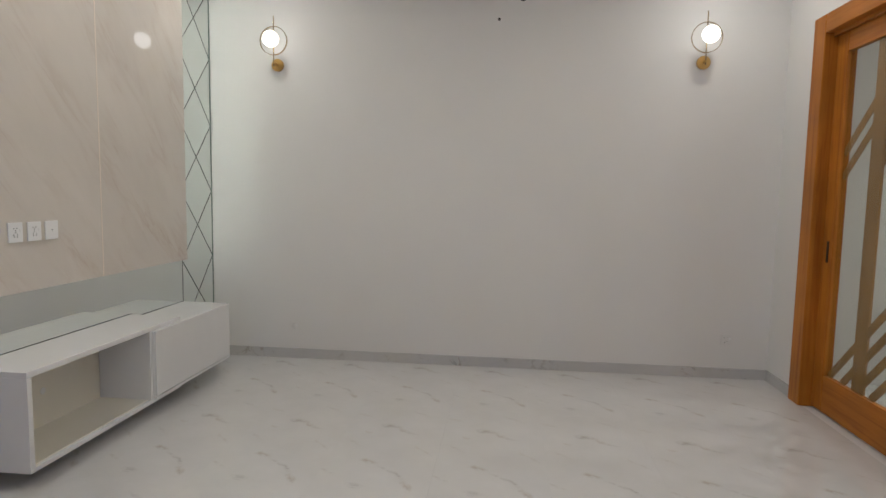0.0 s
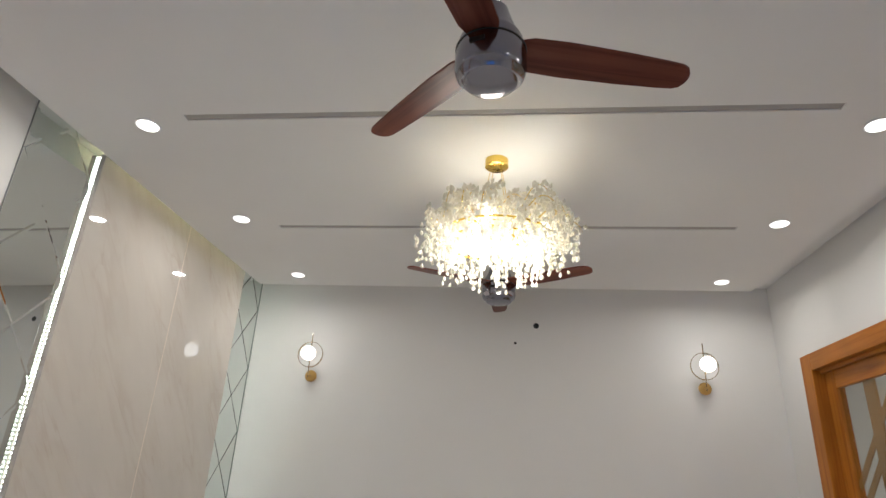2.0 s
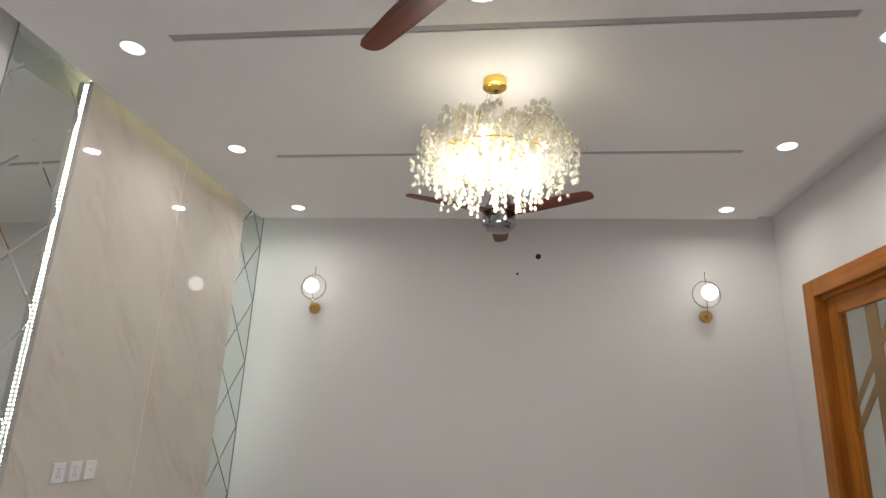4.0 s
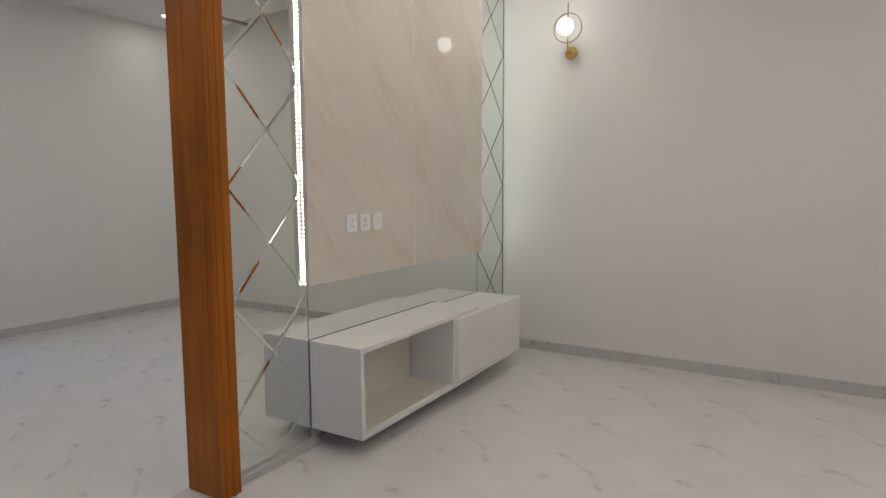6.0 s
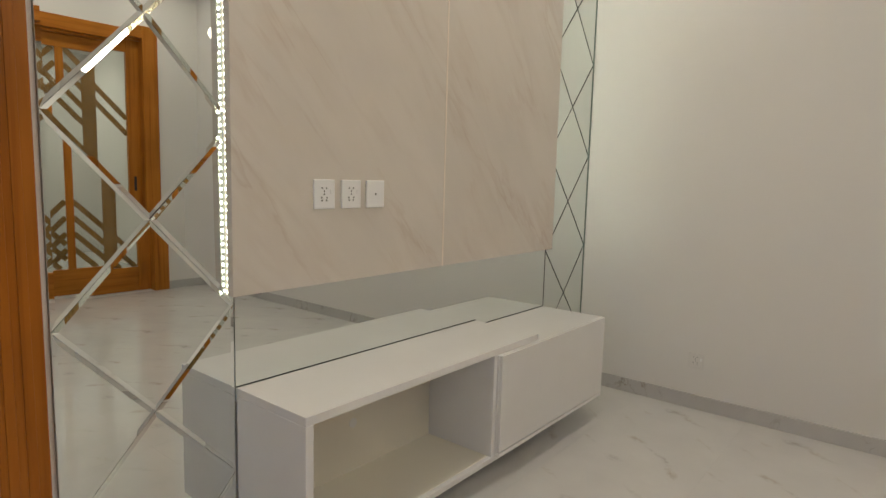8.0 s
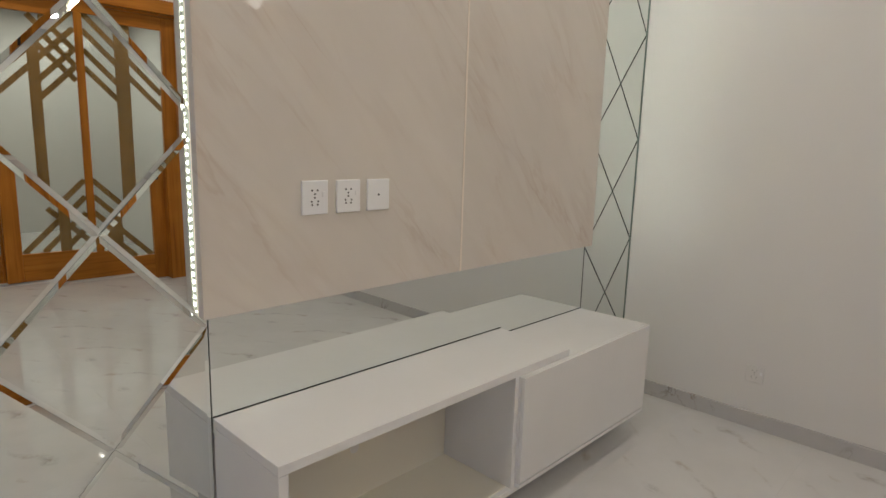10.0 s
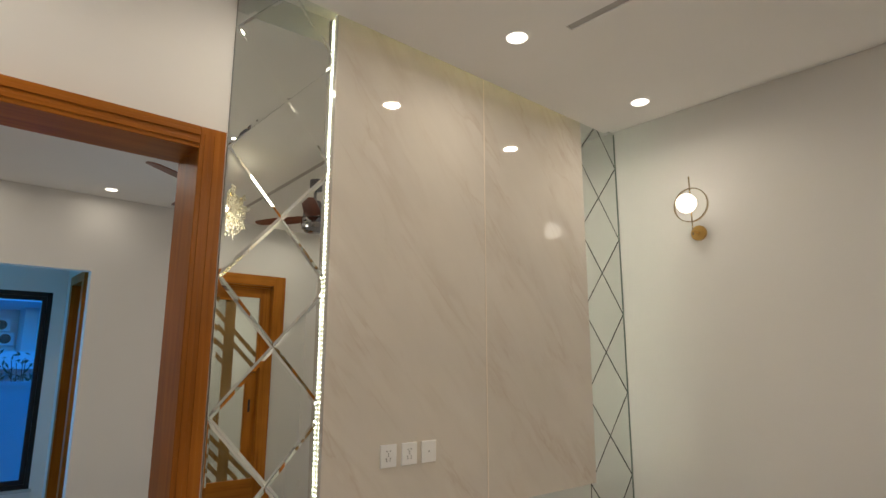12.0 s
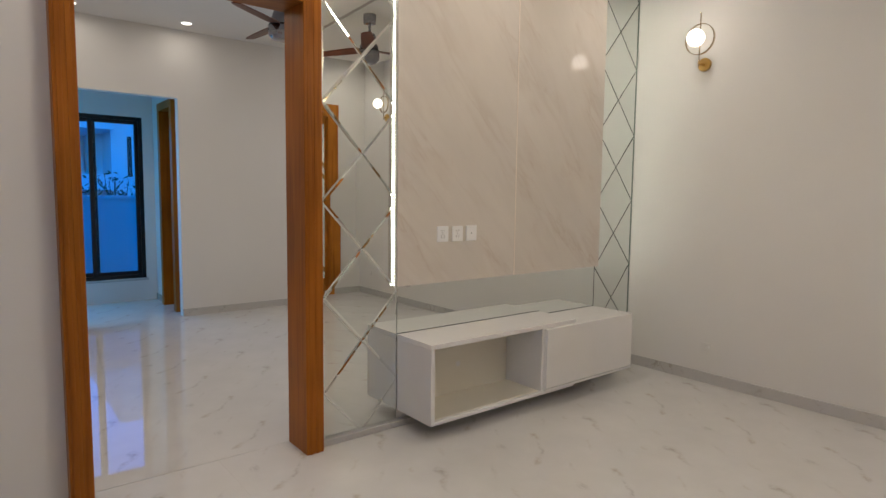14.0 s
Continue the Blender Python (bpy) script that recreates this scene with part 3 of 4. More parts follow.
def jamb(y_in, y_out, top):
    s = 1 if y_out > y_in else -1
    bm = bmesh.new()
    box(bm, (XB - 0.022, min(y_in, y_out), 0), (XF, max(y_in, y_out), top), 0.004)
    for o in (0.018, 0.058):
        a, c = y_in + s * o, y_in + s * (o + 0.022)
        box(bm, (XF - 0.002, min(a, c), 0), (XF + 0.0035, max(a, c), top - 0.03), 0.0015)
    return bm


part("jamb", jamb(1.838, 1.946, 2.63), WOODS[2], fr1)
part("jamb", jamb(0.775, 0.68, 2.63), WOODS[2], fr1)
part("head", boxes(((XB - 0.022, 0.775, 2.535), (XF, 1.838, 2.63)), ((XF - 0.002, 0.775, 2.552), (XF + 0.006, 1.838, 2.572)), ((XF - 0.002, 0.775, 2.588), (XF + 0.006, 1.838, 2.608)), bevel=0.003), WOODS[1], fr1)
for z in (0.42, 1.25, 2.1):
    hg = part("hinge", boxes(((XF - 0.075, 0.772, z - 0.05), (XF - 0.035, 0.778, z + 0.05))), M_PEWTER, fr1)
    for o in (-0.03, 0, 0.03):
        part("screw", cyl(bmesh.new(), (XF - 0.055, 0.777, z + o), 0.005, 0.005, 0.003, 10, pose(0, 0, 0, -90)), M_BLACK, hg)

# ---------------------------------------------------------------- sliding glass door in the right-hand wall
dr = tagged(new("door_3"), "closed golden wooden sliding door with slatted glass leaves", "door", kind="structure")
dr.matrix_basis = Matrix.Translation((XR, (DY0 + DY1) / 2, 0))
DW = M_DOORWOOD
JO, JI = DY1 + 0.13, DY1 - 0.03
xf = XR - 0.03
for a, c in ((JI, JO), (DY0 + 0.03, DY0 - 0.13)):
    bm = bmesh.new()
    box(bm, (xf, min(a, c), 0), (XR + 0.19, max(a, c), DZ + 0.11), 0.006)
    part("jamb", bm, DW[2], dr)
part("head", boxes(((xf, DY0 + 0.03, DZ - 0.02), (XR + 0.19, JI, DZ + 0.11)), bevel=0.005), DW[1], dr)
part("track", B((xf + 0.055, DY0 + 0.03, DZ - 0.045), (xf + 0.082, JI, DZ - 0.0205)), DW[1], dr)


def bar(bm, p, q, w, x0, x1):
    """A slat from p to q in the door's plane, given as (y, z)."""
    p, q = Vector(p), Vector(q)
    d = (q - p).normalized()
    nrm = Vector((-d[1], d[0])) * w / 2
    loop = [p + nrm, p - nrm, q - nrm, q + nrm]
    lo = [bm.verts.new((x0, v[0], v[1])) for v in loop]
    hi = [bm.verts.new((x1, v[0], v[1])) for v in loop]
    bm.faces.new(lo)
    bm.faces.new(list(reversed(hi)))
    for i in range(4):
        bm.faces.new((lo[i], lo[(i + 1) % 4], hi[(i + 1) % 4], hi[i]))
    return bm


def clip_line(y0, z0, y1, z1, lo, hi, zlo, zhi):
    """The stretch of a slanting line inside a rectangle."""
    t0, t1 = 0.0, 1.0
    for a, d, mn, mx in ((y0, y1 - y0, lo, hi), (z0, z1 - z0, zlo, zhi)):
        ta, tb = sorted(((mn - a) / d, (mx - a) / d))
        t0, t1 = max(t0, ta), min(t1, tb)
    return None if t1 - t0 < 0.02 else ((y0 + (y1 - y0) * t0, z0 + (z1 - z0) * t0), (y0 + (y1 - y0) * t1, z0 + (z1 - z0) * t1))


def leaf(y0, y1, x, handle_y):
    lf = part("leaf_frame", boxes(((x, y0, 0.012), (x + 0.045, y0 + 0.13, DZ - 0.022)), ((x, y1 - 0.13, 0.012), (x + 0.045, y1, DZ - 0.022)), bevel=0.004), DW[2], dr)
    part("bottom_rail", B((x + 0.001, y0 + 0.13, 0.012), (x + 0.044, y1 - 0.13, 0.27), 0.004), DW[1], lf)
    part("top_rail", B((x + 0.001, y0 + 0.13, DZ - 0.17), (x + 0.044, y1 - 0.13, DZ - 0.022), 0.004), DW[1], lf)
    g0, g1, z0, z1 = y0 + 0.13, y1 - 0.13, 0.27, DZ - 0.17
    gl = part("pane", B((x + 0.019, g0, z0), (x + 0.025, g1, z1)), M_DOORGLASS, lf)
    gl.visible_shadow = False
    c = (g0 + g1) / 2
    part("centre_bar", B((x + 0.004, c - 0.035, z0), (x + 0.018, c + 0.035, z1), 0.002), DW[2], lf)
    for k, hw in ((c + 0.37, 0.064), (c - 0.37, 0.046)):
        part("wide_bar", B((x + 0.0255, k - hw, z0), (x + 0.0415, k + hw, z1), 0.002), M_SLAT, lf)
    # slanting slats, mirrored about the centre bar
    for s in (1, -1):
        far = g1 if s > 0 else g0
        for i, zz in enumerate((2.54, 2.38, 2.20, 2.04)):
            end = far if i < 2 else c + s * 0.37
            q = clip_line(c, zz, c + s * 0.9, zz - 0.9, min(c + s * 0.035, end), max(c + s * 0.035, end), z0, z1)
            if q:
                part("slat", bar(bmesh.new(), *q, 0.05, x + 0.0275, x + 0.0375), M_SLAT, lf)
        for i, zz in enumerate((0.98, 0.82, 0.66, 0.50)):
            end = far
            q = clip_line(c, zz, c + s * 0.9, zz - 0.9, min(c + s * 0.035, end), max(c + s * 0.035, end), z0, z1)
            if q:
                part("slat", bar(bmesh.new(), *q, 0.05, x + 0.0275, x + 0.0375), M_SLAT, lf)
    # crossing slats on the near half only
    for zz in (2.62, 2.48, 2.34):
        q = clip_line(c, zz - 0.5, c - 0.5, zz, g0, c - 0.035, z0, z1)
        part("slat", bar(bmesh.new(), *q, 0.05, x + 0.0425, x + 0.0505), M_SLAT, lf)
    for zz in (0.98, 0.83, 0.68):
        q = clip_line(c, zz - 0.5, c - 0.5, zz, g0, c - 0.035, z0, z1)
        part("slat", bar(bmesh.new(), *q, 0.05, x + 0.0425, x + 0.0505), M_SLAT, lf)
    if handle_y is not None:
        part("handle", boxes(((x - 0.003, handle_y - 0.014, 1.06), (x + 0.002, handle_y + 0.014, 1.21)), bevel=0.001), M_BLACK, lf, "black recessed pull")
    return lf


leaf(2.72, JI - 0.001, XR + 0.058, 4.37)
leaf(DY0 + 0.031, 2.83, XR + 0.113, None)
# hall behind the glass door
HD = 3.2
setting("floor_hall", B((XR + 0.1, DY0 - 0.6, -0.15), (XR + HD + 0.1, YB + 0.1, -0.002)), M_GROUT, "white marble hall floor", "floor")
setting("wall_hall", boxes(((XR + HD, DY0 - 0.6, 0), (XR + HD + 0.1, YB + 0.1, 3.0)), ((XR + 0.12, DY0 - 0.6, 0), (XR + HD, DY0 - 0.5, 3.0)), ((XR + 0.12, YB, 0), (XR + HD, YB + 0.1, 3.0))), M_WALL, "off-white painted hall wall", "wall")
setting("ceiling_hall", B((XR + 0.12, DY0 - 0.6, 3.0), (XR + HD + 0.1, YB + 0.1, 3.1)), M_CEIL, "white hall ceiling", "ceiling")


# ---------------------------------------------------------------- television wall: mirrors, marble, light strips
MZ1 = 3.48
STEP = 0.5715


def clip_poly(poly, axis, lim, keep_below):
    out = []
    for i, p in enumerate(poly):
        q = poly[(i + 1) % len(poly)]
        pin = (p[axis] <= lim) == keep_below
        qin = (q[axis] <= lim) == keep_below
        if pin:
            out.append(p)
        if pin != qin:
            k = (lim - p[axis]) / (q[axis] - p[axis])
            out.append((p[0] + k * (q[0] - p[0]), p[1] + k * (q[1] - p[1])))
    return out


def inset(poly, d):
    """A convex outline moved inwards by d."""
    res = []
    n_ = len(poly)
    c = Vector((sum(p[0] for p in poly) / n_, sum(p[1] for p in poly) / n_))
    lines = []
    for i in range(n_):
        p, q = Vector(poly[i]), Vector(poly[(i + 1) % n_])
        t = (q - p).normalized()
        nn = Vector((-t[1], t[0]))
        if nn.dot(c - p) < 0:
            nn = -nn
        lines.append((p + nn * d, t))
    for i in range(n_):
        (p, t), (q, u) = lines[i - 1], lines[i]
        det = t[0] * -u[1] + u[0] * t[1]
        w = q - p
        k = (w[0] * -u[1] + u[0] * w[1]) / det
        res.append(p + t * k)
    return res


def mirror_piece(poly, bevel, turn, gap):
    """One mirror tile with a ground bevel, standing a hair off true."""
    bm = bmesh.new()
    a = inset(poly, gap)
    c = inset(poly, bevel)
    o = [bm.verts.new((XM - 0.0021, p[0], p[1])) for p in a]
    i_ = [bm.verts.new((XM, p[0], p[1])) for p in c]
    back = [bm.verts.new((XM - 0.007, p[0], p[1])) for p in a]
    bm.faces.new(i_)
    for k in range(len(a)):
        j = (k + 1) % len(a)
        bm.faces.new((o[k], o[j], i_[j], i_[k]))
        bm.faces.new((back[k], back[j], o[j], o[k]))
    bm.faces.new(list(reversed(back)))
    m = Vector((sum(p[0] for p in poly) / len(poly), sum(p[1] for p in poly) / len(poly)))
    t = Matrix.Translation((XM, m[0], m[1])) @ pose(0, 0, 0, 0, turn[0], turn[1]) @ Matrix.Translation((-XM, -m[0], -m[1]))
    bmesh.ops.transform(bm, matrix=t, verts=bm.verts)
    return bm


def mirror_strip(y0, y1, z_first, bevel, label, seed, gap, back, lean):
    """lean(side, height) gives how far a tile stands off true."""
    rnd = random.Random(seed)
    t = thing("wall_mirror", (XW, (y0 + y1) / 2, 0), label, "mirror", "diamond wall mirrors")
    part("backing", B((XW + 0.0005, y0, 0.04), (XM - 0.0085, y1, MZ1)), back, t)
    yc = (y0 + y1) / 2
    polys = []
    for k in range(-1, 7):
        z = z_first + k * STEP
        polys.append([(yc, z - STEP / 2), (y1, z), (yc, z + STEP / 2), (y0, z)])
        polys.append([(y0, z), (yc, z + STEP / 2), (y0, z + STEP)])
        polys.append([(y1, z), (y1, z + STEP), (yc, z + STEP / 2)])
    for p in polys:
        p = clip_poly(p, 1, MZ1, True)
        if len(p) > 2:
            p = clip_poly(p, 1, 0.042, False)
        if len(p) < 3:
            continue
        ar = abs(sum(p[i][0] * p[(i + 1) % len(p)][1] - p[(i + 1) % len(p)][0] * p[i][1] for i in range(len(p)))) / 2
        if ar < 0.004:
            continue
        my, mz = sum(q[0] for q in p) / len(p), sum(q[1] for q in p) / len(p)
        pitch, yaw = lean(my - yc, mz)
        part("mirror_tile", mirror_piece(p, bevel, (rnd.uniform(-0.06, 0.06) - pitch, rnd.uniform(-0.06, 0.06) + yaw), gap), M_MIRROR, t)
    return t


PB, PT = 0.926, 3.42                 # marble panel


def fitted_lean(side, z):
    """Tiles by the frame, turned to fit the camera's view: inwards low, outwards high."""
    if z > 2.15:
        return -0.1, -2.0
    if z > 1.8:
        return -0.15, -0.35
    if z > 1.3:
        return (-0.3, 0.3) if abs(side) < 0.05 else (0.1, 0.2 if side > 0 else -0.4)
    if z > 0.9:
        return (0.5, 1.1) if side > 0.05 else (-0.3, -0.5)
    return 0.0, 0.0


def flat(side, z):
    return 0.0, 0.0


mirror_strip(1.984, 2.506, 0.320, 0.0125, "tall silver diamond wall mirror beside the wooden frame", 5, 0.0004, M_BACK2, fitted_lean)
mirror_strip(4.5385, YB - 0.009, 0.338, 0.012, "tall diamond wall mirror in the room's corner", 6, 0.0042, M_BACK, flat)
edge_strip = thing("glass_edge", (XM, YB - 0.005, 0.04), "dark green ground edge of the corner mirror", "mirror edge")
part("edge", B((XW + 0.001, YB - 0.0070, 0.042), (XM + 0.001, YB - 0.0025, MZ1)), M_EDGE, edge_strip)
bandm = thing("mirror_band", (XW, 3.52, 0.56), "plain mirror band above the white console", "mirror")
part("glass", B((XW + 0.002, 2.5085, 0.560), (XM, 4.535, PB + 0.02), 0.0015), M_MIRROR, bandm)
part("lower_edge", boxes(((XM + 0.0002, 2.511, 0.6085), (XM + 0.0016, 3.853, 0.6120)), ((XM + 0.0002, 3.855, 0.5775), (XM + 0.0016, 4.533, 0.5810)), ((XM + 0.0002, 4.533, 0.5775), (XM + 0.0016, 4.5368, PB - 0.001))), M_BACK, bandm, "dark ground edge of the glass")
part("clip", boxes(((XM, 2.575, PB - 0.012), (XM + 0.012, 2.605, PB + 0.004)), bevel=0.002), M_PEWTER, bandm)
cove = thing("wall_panel_core", (XW, 3.52, 1.0), "hidden white board behind the marble cladding", "board")
part("board", B((XM + 0.0005, 2.482, PB + 0.001), (XP - 0.0335, 4.515, PT - 0.001)), M_WALL, cove)

slab = thing("marble_panel", (XP, 3.52, PB), "glossy cream marble slabs with slanting brown veins", "wall panel")
part("slab", B((XP - 0.033, 2.474, PB), (XP, 3.510, PT), 0.0015), M_MARBLE, slab)
part("slab", B((XP - 0.033, 3.519, PB), (XP, 4.522, PT), 0.0015), M_MARBLE, slab)
part("seam_strip", B((XP - 0.032, 3.510, PB), (XP + 0.001, 3.519, PT)), M_SEAM, slab)


def led_strip(y, s, label, pitch, hz, x0, wx):
    """A glowing diffuser towards the mirror and a row of bare beads in front of it, along one upright edge."""
    t = thing("led_strip", (XP - 0.015, y, PB), label, "led strip", "light strips round the marble")
    part("diffuser", B((XM + 0.001, y, PB + 0.001), (x0 - 0.0015, y + s * 0.0025, PT)), M_LEDTAPE, t)
    part("tape", B((x0 - 0.0015, y, PB + 0.001), (x0 + wx + 0.001, y + s * 0.0012, PT)), M_LEDBASE, t)
    bm = bmesh.new()
    z = PB + 0.01
    while z < PT - 0.01:
        box(bm, (x0, y + s * 0.0012, z - hz), (x0 + wx, y + s * 0.003, z + hz))
        z += pitch
    part("beads", bm, M_LED, t)["kind"] = "stuff"


led_strip(2.4815, -1, "bright white bead light strip along the marble's edge", 0.022, 0.0042, XM + 0.0095, 0.006)
led_strip(4.5155, 1, "bright white bead light strip along the marble's edge", 0.020, 0.009, XM + 0.0040, 0.012)
lt = thing("led_strip", (XP - 0.02, 3.52, PT), "warm light strip along the marble's top edge", "led strip", "light strips round the marble")
part("tape", B((XP - 0.014, 2.50, PT + 0.0005), (XP - 0.004, 4.50, PT + 0.002)), M_LEDTOP, lt)


# ---------------------------------------------------------------- sockets
def plate(name, at, w, h, face, label, group, kind):
    """A wall plate; face: 'x' looks along +x, 'y' looks along -y."""
    t = thing(name, at, label, "socket", group)
    m = Matrix.Translation(at) @ (pose(0, 0, 0, 90, 0, 90) if face == "x" else pose(0, 0, 0, 90, 0, 0))

    def put(nm, bm, material):
        bmesh.ops.transform(bm, matrix=m, verts=bm.verts)
        return part(nm, bm, material, t)

    put("plate", box(bmesh.new(), (-w / 2, -h / 2, 0.0005), (w / 2, h / 2, 0.009), 0.003), M_PLATE if face == "x" else M_IVORY)
    if kind == "socket":
        for x, y in ((-0.012, 0.022), (0.008, 0.022), (-0.002, 0.011), (-0.002, 0.0), (-0.014, -0.012), (0.010, -0.012), (-0.012, -0.022), (0.008, -0.022)):
            put("hole", cyl(bmesh.new(), (x, y, 0.0085), 0.0032 if face == "x" else 0.002, 0.0032 if face == "x" else 0.002, 0.001, 10), M_BLACK)
        put("switch", box(bmesh.new(), (0.024, 0.002, 0.008), (0.036, 0.018, 0.0115), 0.001), M_PLATE)
    else:
        put("hole", cyl(bmesh.new(), (0, 0, 0.0085), 0.004, 0.004, 0.001, 12), M_BLACK)
    return t


for yy, kd, lb in ((2.833, "socket", "white plastic power socket on the marble"), (2.960, "socket", "white plastic power socket on the marble"), (3.084, "tv", "white plastic aerial outlet on the marble")):
    plate("wall_socket", (XP, yy, 1.250), 0.094, 0.105, "x", lb, "sockets on the marble", kd)
plate("wall_socket", (-1.9, YB, 0.29), 0.085, 0.085, "y", "white plastic power socket low on the wall", "low wall sockets", "socket")
plate("wall_socket", (1.81, YB, 0.325), 0.085, 0.085, "y", "white plastic power socket low on the wall", "low wall sockets", "socket")
for x, z, r, lb in ((0.06, 3.102, 0.026, "round black pipe hole high in the wall"), (-0.132, 2.935, 0.012, "small dark cable hole high in the wall")):
    h = thing("pipe_hole", (x, YB, z), lb, "pipe hole")
    part("sleeve", cyl(bmesh.new(), (x, YB - 0.004, z), r, r, 0.006, 24, pose(0, 0, 0, -90)), M_BLACK, h)

# ---------------------------------------------------------------- floating console
cn = thing("console", (XM, 3.55, 0.10), "white lacquered floating console with an open bay", "console")
C0, C1, CZ0, CZ1, CF = 2.510, 4.537, 0.103, 0.608, -2.280
th = 0.030
xb = XW + 0.002
CM, CE, RT, RB, CR = 3.515, 3.852, 0.577, 0.128, -2.272     # divider, end of the slabs, and the drawer box held between them
part("top", B((XM + 0.002, C0, CZ1 - th), (CF, CE, CZ1), 0.002), M_LAQ, cn)
part("base", B((XM + 0.002, C0 + th, CZ0), (CF, CE, CZ0 + 0.024), 0.002), M_LAQ, cn)
part("side", B((XM + 0.002, C0, CZ0), (CF, C0 + th, CZ1 - th - 0.0005), 0.002), M_LAQ, cn)
part("divider", B((XM + 0.012, CM - 0.022, CZ0 + 0.0245), (CF, CM, CZ1 - th - 0.0005), 0.002), M_LAQ, cn)
part("back", B((XM + 0.003, C0 + th, CZ0 + 0.0245), (XM + 0.011, CM - 0.022, CZ1 - th - 0.0005)), M_LINING, cn, "cream laminate back")
part("lining", B((XM + 0.0115, C0 + th + 0.0005, CZ0 + 0.0245), (CF - 0.02, CM - 0.0225, CZ0 + 0.027)), M_LINING, cn, "cream laminate lining")
part("drawer_box", boxes(((XM + 0.002, CM + 0.001, RT - 0.02), (CR, C1, RT)), ((XM + 0.002, CM + 0.001, RB), (CR + 0.017, C1, RB + 0.016)), ((XM + 0.002, CM + 0.001, RB + 0.016), (CR, CM + 0.02, RT - 0.02)), ((XM + 0.002, C1 - 0.02, RB + 0.016), (CR, C1, RT - 0.02)), bevel=0.0015), M_LAQ, cn, "lower box of the console")
part("drawer_front", B((CR + 0.001, CM + 0.003, RB + 0.021), (CR + 0.017, C1 - 0.001, RT - 0.0005), 0.002), M_LAQ, cn)
part("cable_hole", cyl(bmesh.new(), (XM + 0.0112, 3.02, 0.33), 0.02, 0.02, 0.002, 20, pose(0, 0, 0, 0, 90)), M_LAQ, cn)


# ---------------------------------------------------------------- wall lamps
def turned(bm, m):
    bmesh.ops.transform(bm, matrix=m, verts=bm.verts)
    return bm


def wall_lamp(x, label, reach):
    """reach: how far the globe stands out in front of its ring."""
    t = thing("wall_lamp", (x, YB, 2.573), label, "wall lamp", "globe wall lamps")
    m = pose(x, YB, 2.573, 90)
    yr = YB - 0.162 + reach
    part("base", turned(lathe(bmesh.new(), (0, 0, 0), [(0.053, 0), (0.053, 0.015), (0.048, 0.02), (0.012, 0.021)]), m), M_GOLD, t, smooth=40)
    part("knob", turned(lathe(bmesh.new(), (0, 0, 0), [(0.010, 0.021), (0.010, YB - yr - 0.001), (0.007, YB - yr + 0.007)], 16), m), M_GOLD, t, smooth=40)
    part("rod", cyl(bmesh.new(), (x, yr, 2.545), 0.005, 0.005, 0.415, 12), M_RING, t, smooth=40)
    bm = bmesh.new()
    cz, r = 2.757, 0.117
    n_ = 56
    rings = []
    for i in range(n_):
        a = 2 * math.pi * i / n_
        row = []
        for dr_, dy in ((-0.0025, -0.009), (0.0025, -0.009), (0.0025, 0.009), (-0.0025, 0.009)):
            row.append(bm.verts.new((x + (r + dr_) * math.cos(a), yr + dy, cz + (r + dr_) * math.sin(a))))
        rings.append(row)
    for i in range(n_):
        a, c = rings[i], rings[(i + 1) % n_]
        for k in range(4):
            bm.faces.new((a[k], a[(k + 1) % 4], c[(k + 1) % 4], c[k]))
    part("ring", bm, M_RING, t, smooth=40)
    part("holder", turned(cyl(bmesh.new(), (0, 0, 0), 0.009, 0.016, reach - 0.05, 16), pose(x, yr + 0.004, 2.757, 90)), M_GOLD, t)
    bm = bmesh.new()
    bmesh.ops.create_uvsphere(bm, u_segments=32, v_segments=20, radius=0.067, matrix=Matrix.Translation((x, yr - reach, 2.757)))
    part("globe", bm, M_GLOBE, t, "glowing opal glass globe", smooth=180)
    return t


wall_lamp(-2.028, "gold ring wall lamp with a lit opal globe", 0.065)
wall_lamp(1.506, "gold ring wall lamp with a lit opal globe", 0.10)


# ---------------------------------------------------------------- downlights
def downlight(x, y, z, watts, group, colour=(1.0, 0.96, 0.92)):
    t = thing("downlight", (x, y, z), "lit round recessed white downlight in the ceiling", "downlight", group)
    bm = bmesh.new()
    lathe(bm, (x, y, z - 0.006), [(0.066, 0.006), (0.066, 0.002), (0.060, 0.0), (0.055, 0.0035)], 32)
    part("trim", bm, M_PLATE, t, smooth=40)
    part("disc", cyl(bmesh.new(), (x, y, z - 0.0075), 0.053, 0.053, 0.004, 32), M_DISC, t)
    la = bpy.data.lights.new("downlight_lamp", "AREA")
    la.shape, la.size, la.energy, la.color, la.spread = "DISK", 0.10, watts, tint(colour), radians(DL_SPREAD)
    ob = new("downlight_lamp", la)
    ob.parent = t
    ob.matrix_basis = Matrix.Translation((0, 0, -0.010))
    return t


# the last four are out of view, added for light at the rows' spacing
for x, y in ((-2.068, 2.06), (-2.058, 3.215), (-2.04, 4.385), (1.515, 2.15), (1.525, 3.27), (1.54, 4.43), (-2.08, 0.95), (1.52, 1.05), (-2.08, -0.3), (1.52, -0.3)):
    downlight(x, y, ZC, DL, "downlights in the dropped ceiling")
# the last four are unseen lamps, added to light the next room
for x, y, k in ((-6.70, 2.38, 0.15), (-5.68, 1.25, 0.8), (-6.70, 1.26, 0.15), (-3.6, 1.19, 1.0), (-3.6, 3.9, 1.3), (-4.9, 4.6, 1.3), (-4.6, -0.4, 1.3)):
    downlight(x, y, Z2, DL2 * k, "downlights in the next room")
downlight(-6.53, 4.44, Z2, DL2 * 0.25, "downlights in the next room")
